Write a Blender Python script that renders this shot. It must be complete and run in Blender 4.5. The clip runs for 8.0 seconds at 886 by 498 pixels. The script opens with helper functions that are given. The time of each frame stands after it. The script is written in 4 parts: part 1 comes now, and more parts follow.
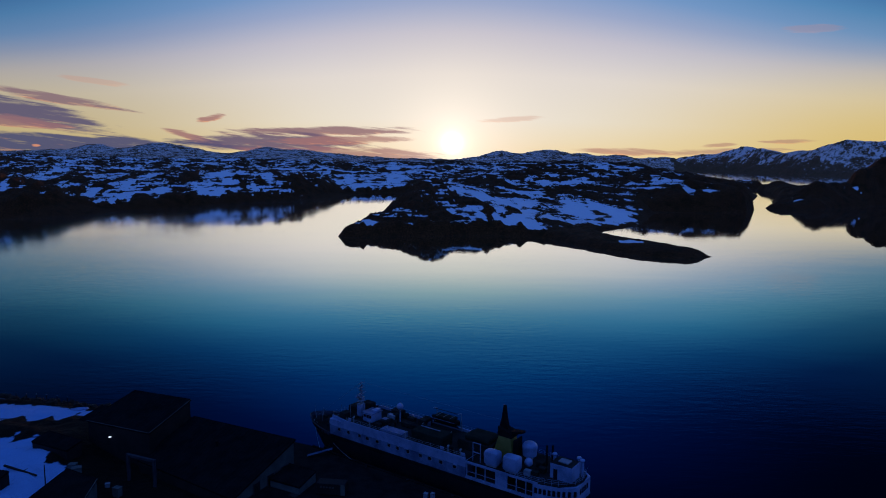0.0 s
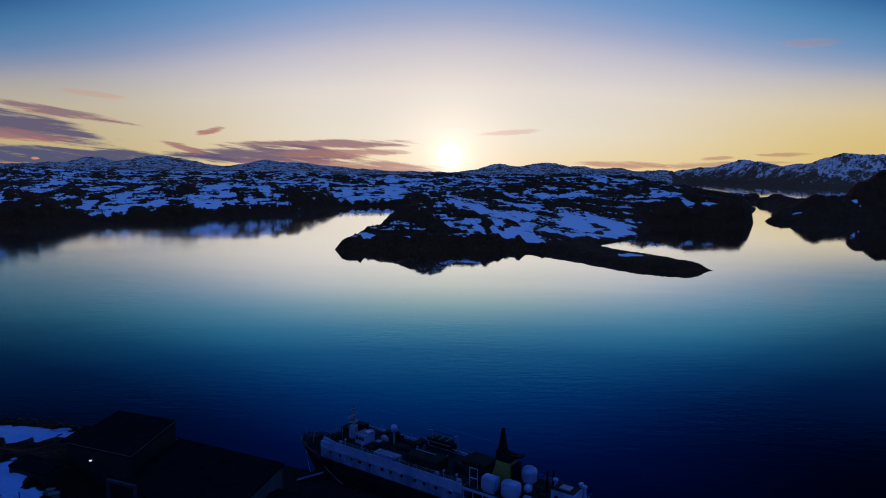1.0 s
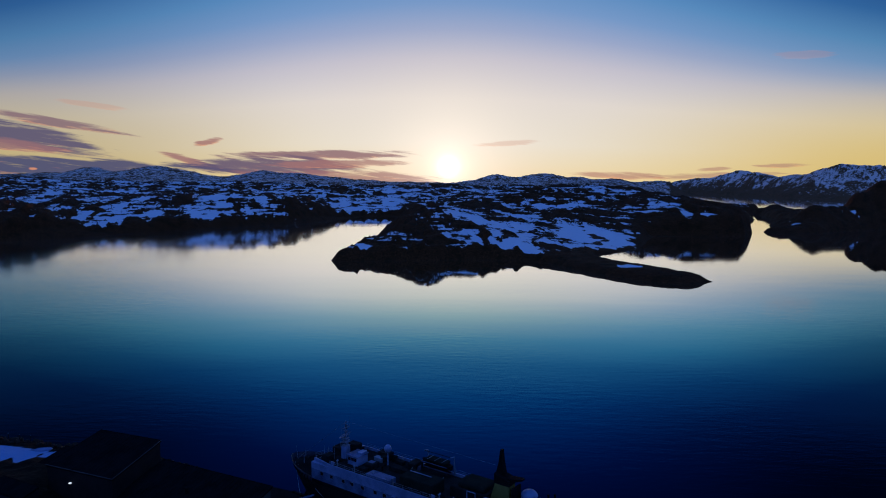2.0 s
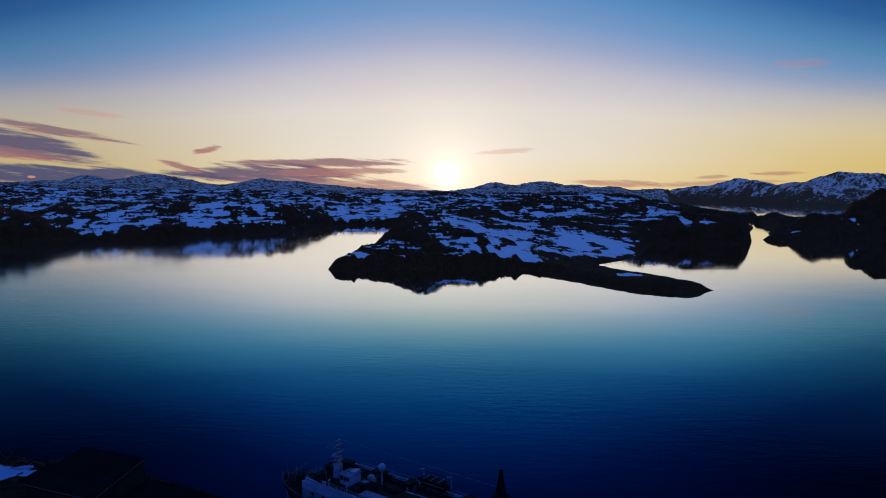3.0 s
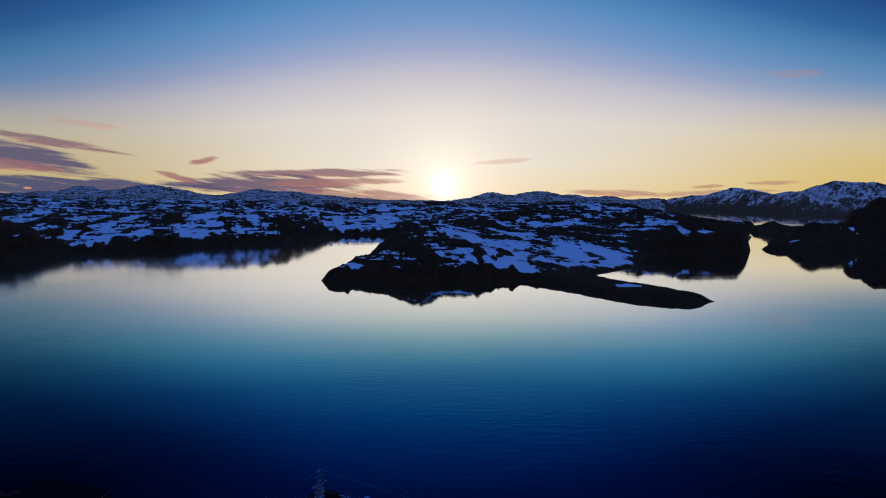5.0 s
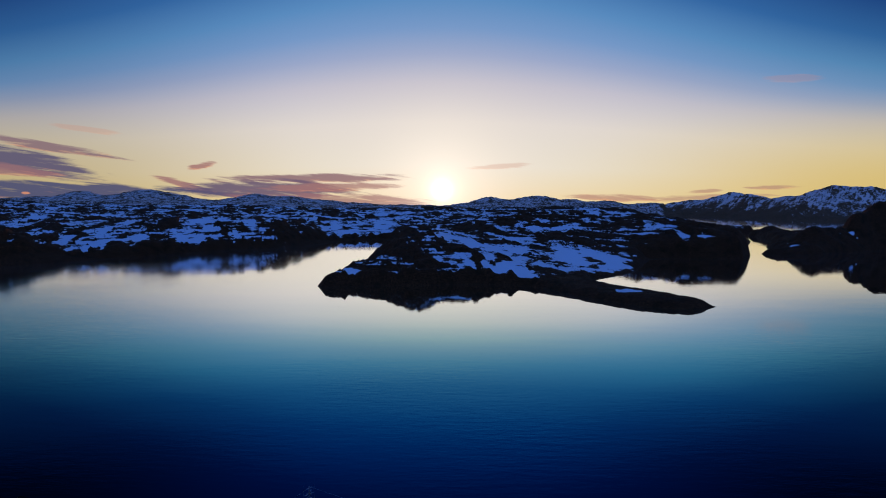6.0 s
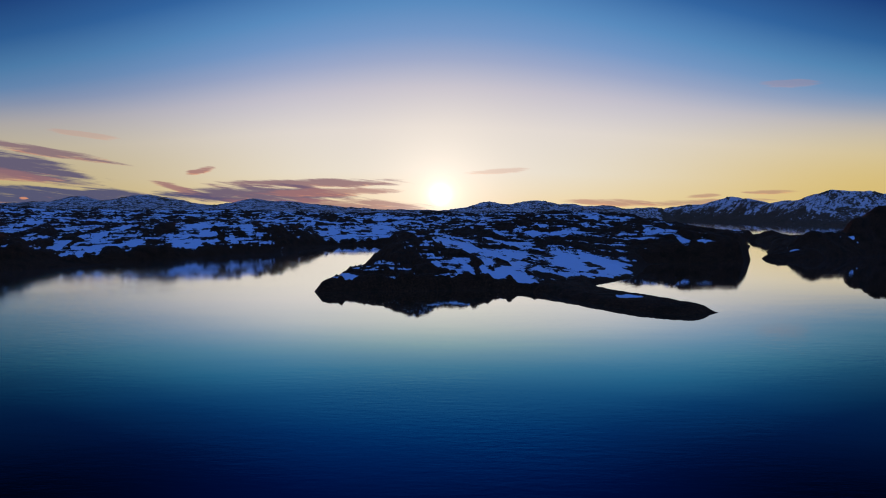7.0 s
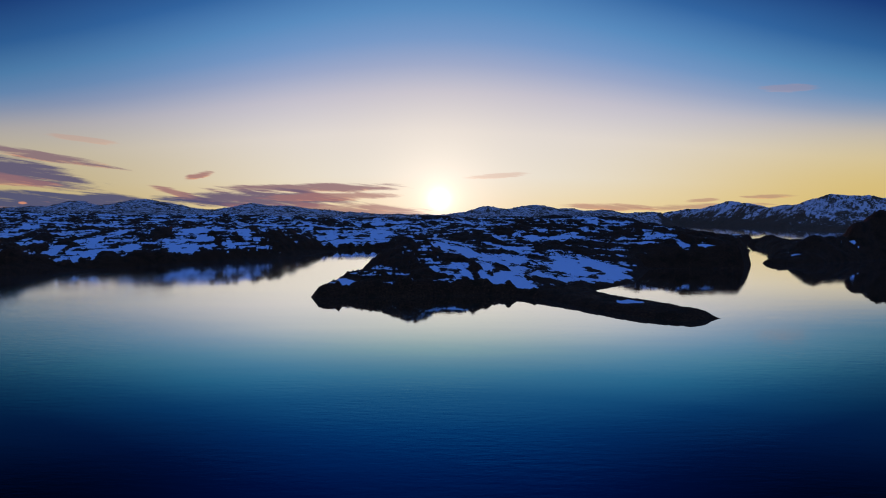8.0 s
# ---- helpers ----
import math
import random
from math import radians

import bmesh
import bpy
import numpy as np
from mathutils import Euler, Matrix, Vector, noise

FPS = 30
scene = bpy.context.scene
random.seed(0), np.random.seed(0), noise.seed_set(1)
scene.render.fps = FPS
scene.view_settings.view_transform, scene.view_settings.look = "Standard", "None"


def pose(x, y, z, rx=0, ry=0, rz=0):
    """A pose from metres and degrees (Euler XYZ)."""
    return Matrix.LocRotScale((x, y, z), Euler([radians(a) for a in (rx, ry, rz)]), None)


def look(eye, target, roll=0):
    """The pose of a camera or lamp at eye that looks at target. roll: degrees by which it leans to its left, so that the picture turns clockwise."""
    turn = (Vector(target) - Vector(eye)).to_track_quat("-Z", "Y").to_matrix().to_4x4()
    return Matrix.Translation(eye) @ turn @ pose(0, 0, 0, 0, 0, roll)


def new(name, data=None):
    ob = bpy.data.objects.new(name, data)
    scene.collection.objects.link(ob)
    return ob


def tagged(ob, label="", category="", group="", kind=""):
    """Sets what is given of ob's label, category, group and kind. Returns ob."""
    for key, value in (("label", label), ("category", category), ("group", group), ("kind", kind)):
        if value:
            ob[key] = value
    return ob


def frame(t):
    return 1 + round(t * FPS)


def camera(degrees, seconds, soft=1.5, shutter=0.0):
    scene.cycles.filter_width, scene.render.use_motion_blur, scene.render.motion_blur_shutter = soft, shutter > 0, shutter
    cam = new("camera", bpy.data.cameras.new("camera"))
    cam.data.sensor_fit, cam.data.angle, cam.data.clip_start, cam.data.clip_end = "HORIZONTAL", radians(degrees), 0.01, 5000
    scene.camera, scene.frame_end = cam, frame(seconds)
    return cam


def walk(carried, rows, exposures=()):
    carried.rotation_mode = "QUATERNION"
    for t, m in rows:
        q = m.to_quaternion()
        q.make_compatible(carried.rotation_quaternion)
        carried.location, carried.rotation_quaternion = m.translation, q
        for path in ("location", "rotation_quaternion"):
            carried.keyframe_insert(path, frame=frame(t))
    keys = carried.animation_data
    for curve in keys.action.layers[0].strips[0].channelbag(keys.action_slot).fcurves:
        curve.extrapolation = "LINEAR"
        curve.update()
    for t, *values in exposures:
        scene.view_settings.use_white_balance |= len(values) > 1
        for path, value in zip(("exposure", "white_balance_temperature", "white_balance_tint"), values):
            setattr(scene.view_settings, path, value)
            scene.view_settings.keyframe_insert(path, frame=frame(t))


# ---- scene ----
cam = camera(65.9, 8.0, soft=1.0)
# seconds, eye x, y, z, yaw, pitch, roll
PATH = [
    (0.0, -0.00, 0.00, 72.00, 0.000, -7.585, -0.414),
    (0.5, 0.33, 2.96, 71.90, -0.076, -7.011, -0.427),
    (1.0, 0.61, 5.76, 71.77, -0.127, -6.513, -0.445),
    (1.5, 0.82, 8.59, 71.62, -0.221, -6.040, -0.453),
    (3.0, 1.51, 17.14, 71.46, -0.438, -4.968, -0.433),
    (3.5, 1.80, 19.78, 71.31, -0.508, -4.695, -0.376),
    (4.0, 2.08, 22.34, 71.16, -0.591, -4.513, -0.354),
    (4.5, 2.47, 25.25, 71.14, -0.655, -4.318, -0.332),
    (6.0, 3.42, 34.61, 70.80, -0.845, -3.727, -0.263),
    (6.5, 3.64, 37.95, 70.68, -0.912, -3.517, -0.249),
    (7.0, 3.85, 41.42, 70.54, -0.972, -3.318, -0.215),
    (7.5, 4.31, 44.94, 70.49, -1.034, -3.115, -0.198),
    (7.9, 4.55, 47.8, 70.46, -1.06, -2.96, -0.19),
    (8.0, 4.61, 48.6, 70.46, -1.06, -2.94, -0.19),
]
walk(cam, [(t, pose(x, y, z, 90 + pitch, roll, yaw)) for t, x, y, z, yaw, pitch, roll in PATH])

# ---- node helpers ----
class Nodes:
    """Short hand for node trees: every call adds one node and returns its output."""

    def __init__(self, tree):
        self.tree = tree
        tree.nodes.clear()

    def add(self, kind, **props):
        node = self.tree.nodes.new(kind)
        if "op" in props:
            node.operation = props["op"]
        if "data" in props:
            node.data_type = props["data"]
        if "blend" in props:
            node.blend_type = props["blend"]
        return node

    def put(self, socket, value):
        if isinstance(value, bpy.types.NodeSocket):
            self.tree.links.new(value, socket)
        elif value is not None:
            if isinstance(value, tuple) and len(value) == 3 and socket.type == "RGBA":
                value = (*value, 1)
            socket.default_value = value

    def math(self, op, a, b=None, c=None, clamp=False):
        node = self.add("ShaderNodeMath", op=op)
        node.use_clamp = clamp
        for socket, value in zip(node.inputs, (a, b, c)):
            self.put(socket, value)
        return node.outputs[0]

    def step(self, value, low, high):
        """Smooth step from 0 at low to 1 at high."""
        node = self.add("ShaderNodeMapRange")
        node.interpolation_type = "SMOOTHSTEP"
        for key, v in (("Value", value), ("From Min", low), ("From Max", high)):
            self.put(node.inputs[key], v)
        return node.outputs[0]

    def mix(self, factor, a, b, blend="MIX"):
        node = self.add("ShaderNodeMix", data="RGBA", blend=blend)
        node.clamp_factor = blend == "MIX"
        self.put(node.inputs[0], factor)
        self.put(node.inputs[6], a)
        self.put(node.inputs[7], b)
        return node.outputs[2]

    def ramp(self, value, stops, smooth=False):
        node = self.add("ShaderNodeValToRGB")
        if smooth:
            node.color_ramp.interpolation = "EASE"
        elements = node.color_ramp.elements
        while len(elements) < len(stops):
            elements.new(0.5)
        for e, (at, colour) in zip(elements, stops):
            e.position, e.color = at, (*colour, 1)
        self.put(node.inputs[0], value)
        return node.outputs[0]

    def noise(self, vector, scale, detail=4, rough=0.55, ridged=False, warp=0.0):
        node = self.add("ShaderNodeTexNoise")
        if ridged:
            node.noise_type = "RIDGED_MULTIFRACTAL"
        for key, v in (("Vector", vector), ("Scale", scale), ("Detail", detail), ("Roughness", rough), ("Distortion", warp)):
            self.put(node.inputs[key], v)
        return node.outputs[0]

    def stretch(self, vector, scale, turn=0.0, dip=0.0):
        node = self.add("ShaderNodeMapping")
        self.put(node.inputs["Vector"], vector)
        node.inputs["Scale"].default_value = scale
        node.inputs["Rotation"].default_value = (0, dip, turn)
        return node.outputs[0]

    def bump(self, height, strength, distance):
        node = self.add("ShaderNodeBump")
        self.put(node.inputs["Height"], height)
        node.inputs["Strength"].default_value = strength
        node.inputs["Distance"].default_value = distance
        return node.outputs[0]


def srgb(r, g, b):
    """A colour from 0..255 screen values, as linear light."""
    return tuple(((v / 255 + 0.055) / 1.055) ** 2.4 if v > 10 else v / 255 / 12.92 for v in (r, g, b))


# ---- sky, clouds and sun ----
SUN_AZ, SUN_EL = radians(0.75), radians(1.2)
SUN_DIR = Vector((math.sin(SUN_AZ) * math.cos(SUN_EL), math.cos(SUN_AZ) * math.cos(SUN_EL), math.sin(SUN_EL)))


def build_world():
    world = bpy.data.worlds.new("evening_sky")
    scene.world = world
    world.use_nodes = True
    n = Nodes(world.node_tree)
    way = n.add("ShaderNodeTexCoord").outputs["Generated"]
    split = n.add("ShaderNodeSeparateXYZ")
    n.put(split.inputs[0], way)
    dx, dy, dz = split.outputs
    up = n.math("ABSOLUTE", dz)
    el = n.math("MULTIPLY", n.math("ARCSINE", up), 180 / math.pi)
    az = n.math("MULTIPLY", n.math("ARCTAN2", dx, dy), 180 / math.pi)
    # the glowing side of the sky, by height in degrees; the blue comes down lower away from the sun
    side = n.math("ABSOLUTE", n.math("SUBTRACT", az, math.degrees(SUN_AZ)))
    lift = n.math("MINIMUM", n.math("MULTIPLY_ADD", n.math("MULTIPLY", side, side), 0.62 / 900, 1.0), 2.2)
    level = n.math("DIVIDE", n.math("MULTIPLY", el, lift), 60.0, clamp=True)
    glow = n.ramp(level, [(e / 60, srgb(*c)) for e, c in (
        (0.0, (230, 210, 160)), (1.5, (227, 217, 188)), (3.2, (225, 221, 209)), (6.8, (220, 214, 210)), (10.0, (192, 190, 204)), (12.2, (150, 165, 200)),
        (14.2, (113, 150, 198)), (16.5, (84, 137, 190)), (20.0, (44, 100, 163)), (25.0, (15, 60, 126)), (36.0, (7, 44, 104)), (50.0, (6, 42, 100)), (60.0, (66, 114, 212)))])
    away = n.ramp(level, [
        (0.0, srgb(58, 84, 166)), (0.15, srgb(66, 94, 182)), (0.4, srgb(64, 104, 196)), (1.0, srgb(66, 114, 212))])
    sky = n.mix(n.step(side, 50.0, 110.0), glow, away)
    # deeper yellow low down on both sides of the sun
    ease = n.math("MULTIPLY_ADD", n.step(az, -8.0, -26.0), -0.2, 1.0)
    sky = n.mix(n.math("MULTIPLY", ease, n.math("MULTIPLY", n.math("MULTIPLY", n.step(side, 4.0, 34.0), n.step(el, 8.5, 1.0)), n.step(side, 100.0, 60.0))), sky, srgb(226, 196, 128))
    sky = n.mix(n.math("MULTIPLY", n.math("MULTIPLY", n.step(az, -8.0, -30.0), n.step(side, 80.0, 50.0)), n.step(el, 24.0, 3.0)), sky, n.mix(1.0, sky, (0.78, 0.79, 0.84), "MULTIPLY"))
    dull = n.mix(1.0, sky, (0.86, 0.89, 0.83), "MULTIPLY")
    sky = n.mix(n.math("MULTIPLY", n.step(side, 10.0, 38.0), n.step(el, 24.0, 9.0)), sky, dull)
    deep = n.mix(1.0, sky, (0.15, 0.18, 0.20), "MULTIPLY")
    sky = n.mix(n.math("MULTIPLY", n.math("MULTIPLY", n.step(side, 8.0, 34.0), n.step(side, 80.0, 55.0)), n.math("MULTIPLY", n.step(el, 14.5, 21.0), n.step(el, 48.0, 38.0))), sky, deep)
    sun = n.add("ShaderNodeVectorMath", op="DOT_PRODUCT")
    n.put(sun.inputs[0], way)
    sun.inputs[1].default_value = SUN_DIR
    near = n.math("MAXIMUM", sun.outputs["Value"], 0.0)
    sky = n.mix(n.math("MULTIPLY", n.math("POWER", near, 160.0), 0.6), sky, srgb(243, 234, 222))

    # clouds: centre and half size in degrees, slope, colour mix (0 slate, 1 rose), density
    flow = n.add("ShaderNodeCombineXYZ")
    n.put(flow.inputs[0], n.math("MULTIPLY", az, 0.13))
    n.put(flow.inputs[1], n.math("ADD", n.math("MULTIPLY", el, 1.5), n.math("MULTIPLY", az, 0.16)))
    rag = n.math("SUBTRACT", n.noise(flow.outputs[0], 1.6, 5, 0.6, warp=0.3), 0.5)
    fibre = n.math("SUBTRACT", n.noise(flow.outputs[0], 7.0, 6, 0.68), 0.5)
    weave = n.math("SUBTRACT", n.noise(flow.outputs[0], 2.4, 5, 0.55, warp=0.8), 0.5)
    for a0, e0, ra, re, slope, rose, dense in CLOUDS:
        da = n.math("SUBTRACT", az, a0)
        de = n.math("SUBTRACT", n.math("SUBTRACT", el, e0), n.math("MULTIPLY", da, slope))
        qa = n.math("POWER", n.math("ABSOLUTE", n.math("DIVIDE", da, ra)), 2.0)
        qe = n.math("POWER", n.math("ABSOLUTE", n.math("DIVIDE", de, re)), 2.0)
        body = n.math("SUBTRACT", 1.0, n.math("ADD", qa, qe))
        body = n.math("ADD", body, n.math("ADD", n.math("MULTIPLY", rag, 3.0), n.math("MULTIPLY", fibre, 0.8)))
        mask = n.math("MULTIPLY", n.step(body, -0.1, 0.75), dense)
        # slate hearts and tops, rose and orange fringes and undersides
        under = n.math("DIVIDE", de, re)
        heart = n.math("ADD", n.math("MULTIPLY", body, 0.55), n.math("ADD", n.math("MULTIPLY", under, 0.45), n.math("MULTIPLY", weave, 2.8)))
        heart = n.math("ADD", heart, 0.35 * (1 - rose))
        warm = tuple(0.25 * (1 - rose) * p + (0.75 + 0.25 * rose) * q for p, q in zip(srgb(120, 100, 128), srgb(230, 152, 112)))
        tint = n.mix(n.math("MULTIPLY", n.step(heart, -0.35, 0.45), 1.0 - 0.8 * rose), warm, srgb(66, 76, 114))
        sky = n.mix(mask, sky, tint)

    disc = n.math("ADD", n.math("MULTIPLY", n.math("POWER", near, 14000.0), 1.0), n.math("ADD", n.math("MULTIPLY", n.math("POWER", near, 2600.0), 0.22), n.math("MULTIPLY", n.math("POWER", near, 420.0), 0.16)))
    flare = n.mix(disc, sky, (1.0, 0.92, 0.78), "ADD")
    # the clear upper air far from the sun
    air = n.add("ShaderNodeTexSky")
    air.sky_type, air.sun_disc, air.sun_elevation, air.sun_rotation = "NISHITA", False, SUN_EL, SUN_AZ
    full = n.mix(0.004, flare, air.outputs[0], "ADD")
    back = n.add("ShaderNodeBackground")
    n.put(back.inputs["Color"], full)
    back.inputs["Strength"].default_value = 1.0
    n.tree.links.new(back.outputs[0], n.add("ShaderNodeOutputWorld").inputs[0])


CLOUDS = [
    (-31.09, 3.02, 5.99, 1.00, -0.1879, 0.08, 0.95),
    (-29.13, 4.06, 5.44, 0.36, -0.1311, 0.30, 0.85),
    (-26.63, 5.39, 2.40, 0.24, -0.0904, 0.90, 0.28),
    (-32.14, 2.35, 4.35, 0.51, -0.0727, 0.42, 0.88),
    (-18.51, 2.94, 1.20, 0.30, 0.2286, 0.55, 0.90),
    (-19.80, 1.44, 2.37, 0.32, -0.2821, 0.50, 0.90),
    (-10.08, 2.06, 8.48, 0.43, 0.0257, 0.30, 0.90),
    (-13.42, 1.09, 7.18, 0.94, 0.0028, 0.10, 0.95),
    (-8.33, 1.38, 6.25, 0.36, 0.0231, 0.45, 0.80),
    (-28.97, 0.75, 13.11, 0.96, -0.0241, 0.00, 0.95),
    (-7.56, 0.26, 8.91, 0.65, -0.0239, 0.40, 0.80),
    (5.90, 3.21, 2.79, 0.24, 0.0626, 0.80, 0.34),
    (14.88, 0.61, 3.93, 0.29, -0.0309, 0.60, 0.70),
    (21.79, 1.14, 1.38, 0.17, 0.0499, 0.60, 0.60),
    (26.56, 1.39, 1.98, 0.17, 0.0078, 0.60, 0.60),
    (27.77, 9.36, 2.09, 0.36, -0.0362, 0.80, 0.22),
    (21.95, 0.62, 5.30, 0.29, 0.0255, 0.55, 0.60),
    (-30.50, 0.70, 0.32, 0.12, 0.0000, 1.00, 0.90),
]
build_world()

sun_lamp = new("sun", bpy.data.lights.new("sun", "SUN"))
sun_lamp.data.energy, sun_lamp.data.color, sun_lamp.data.angle = 0.8, (1.0, 0.34, 0.14), radians(1.0)
LAMP_EL = radians(1.2)
sun_lamp.matrix_world = look((0, 0, 300), Vector((0, 0, 300)) - Vector((math.sin(SUN_AZ) * math.cos(LAMP_EL), math.cos(SUN_AZ) * math.cos(LAMP_EL), math.sin(LAMP_EL))))


# ---- materials ----
def material(name):
    mat = bpy.data.materials.new(name)
    mat.use_nodes = True
    return mat, Nodes(mat.node_tree)


def finish(n, bsdf):
    n.tree.links.new(bsdf.outputs[0], n.add("ShaderNodeOutputMaterial").inputs[0])


def water_material():
    mat, n = material("fjord_water")
    place = n.add("ShaderNodeNewGeometry").outputs["Position"]
    ripple = n.noise(n.stretch(place, (0.10, 0.32, 1), 0.5), 1.0, 4, 0.6)
    swell = n.noise(n.stretch(place, (0.010, 0.028, 1), 0.3), 1.0, 3, 0.5)
    calm = n.noise(place, 0.006, 3, 0.5)
    # the western bay lies less sheltered than the water in the headland's lee
    spot = n.add("ShaderNodeSeparateXYZ")
    n.put(spot.inputs[0], place)
    height = n.math("ADD", n.math("MULTIPLY", ripple, n.math("MULTIPLY", n.step(calm, 0.35, 0.7), n.math("ADD", n.math("MULTIPLY_ADD", n.step(spot.outputs[0], -60.0, -320.0), 0.6, 0.3), n.math("MULTIPLY", n.step(spot.outputs[1], 460.0, 250.0), 0.9)))), n.math("MULTIPLY", swell, 0.6))
    normal = n.bump(height, 0.35, 0.24)
    deep = n.add("ShaderNodeBsdfDiffuse")
    deep.inputs["Color"].default_value = (0.0001, 0.0015, 0.006, 1)
    gloss = n.add("ShaderNodeBsdfGlossy")
    # the outer inlet is ruffled by wind
    windy = n.math("MULTIPLY", n.step(spot.outputs[1], 1500.0, 1850.0), n.step(spot.outputs[0], 450.0, 650.0))
    n.put(gloss.inputs["Roughness"], n.math("MULTIPLY_ADD", windy, 0.025, n.math("MULTIPLY_ADD", n.step(spot.outputs[0], -60.0, -300.0), 0.06, n.math("MULTIPLY_ADD", n.step(calm, 0.35, 0.7), 0.02, 0.02))))
    # there the wind waves turn their open-water faces south
    tilt = n.add("ShaderNodeVectorMath", op="SCALE")
    tilt.inputs[0].default_value = (0, -1, 0)
    # the near water out of the headland's lee, on both hands: tilted and shaded
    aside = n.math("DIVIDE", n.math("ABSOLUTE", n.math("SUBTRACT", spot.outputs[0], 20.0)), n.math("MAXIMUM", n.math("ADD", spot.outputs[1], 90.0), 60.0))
    side_shade = n.math("MULTIPLY", n.step(aside, 0.16, 0.55), n.step(spot.outputs[1], 760.0, 420.0))
    n.put(tilt.inputs["Scale"], n.math("MULTIPLY_ADD", windy, 0.018, n.math("MULTIPLY", side_shade, 0.006)))
    lean = n.add("ShaderNodeVectorMath", op="ADD")
    n.put(lean.inputs[0], normal)
    n.put(lean.inputs[1], tilt.outputs[0])
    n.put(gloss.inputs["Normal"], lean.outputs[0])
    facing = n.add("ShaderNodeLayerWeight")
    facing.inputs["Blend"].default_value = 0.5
    # the mirror fades and turns blue as the view steepens: darkening painted by angle
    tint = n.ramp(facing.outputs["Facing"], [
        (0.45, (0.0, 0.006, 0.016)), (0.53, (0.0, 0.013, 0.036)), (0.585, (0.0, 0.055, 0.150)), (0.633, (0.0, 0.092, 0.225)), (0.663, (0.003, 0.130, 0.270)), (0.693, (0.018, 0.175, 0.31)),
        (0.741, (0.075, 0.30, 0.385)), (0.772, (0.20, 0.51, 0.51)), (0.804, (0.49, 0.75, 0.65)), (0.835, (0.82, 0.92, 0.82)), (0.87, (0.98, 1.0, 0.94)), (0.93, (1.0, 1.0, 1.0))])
    # shade towards both sides is painted into the mirror's colour
    n.put(gloss.inputs["Color"], n.mix(side_shade, tint, n.mix(1.0, tint, (0.68, 0.70, 0.62), "MULTIPLY")))
    share = 0.97
    mix = n.add("ShaderNodeMixShader")
    n.put(mix.inputs[0], share)
    n.tree.links.new(deep.outputs[0], mix.inputs[1])
    n.tree.links.new(gloss.outputs[0], mix.inputs[2])
    finish(n, mix)
    return mat


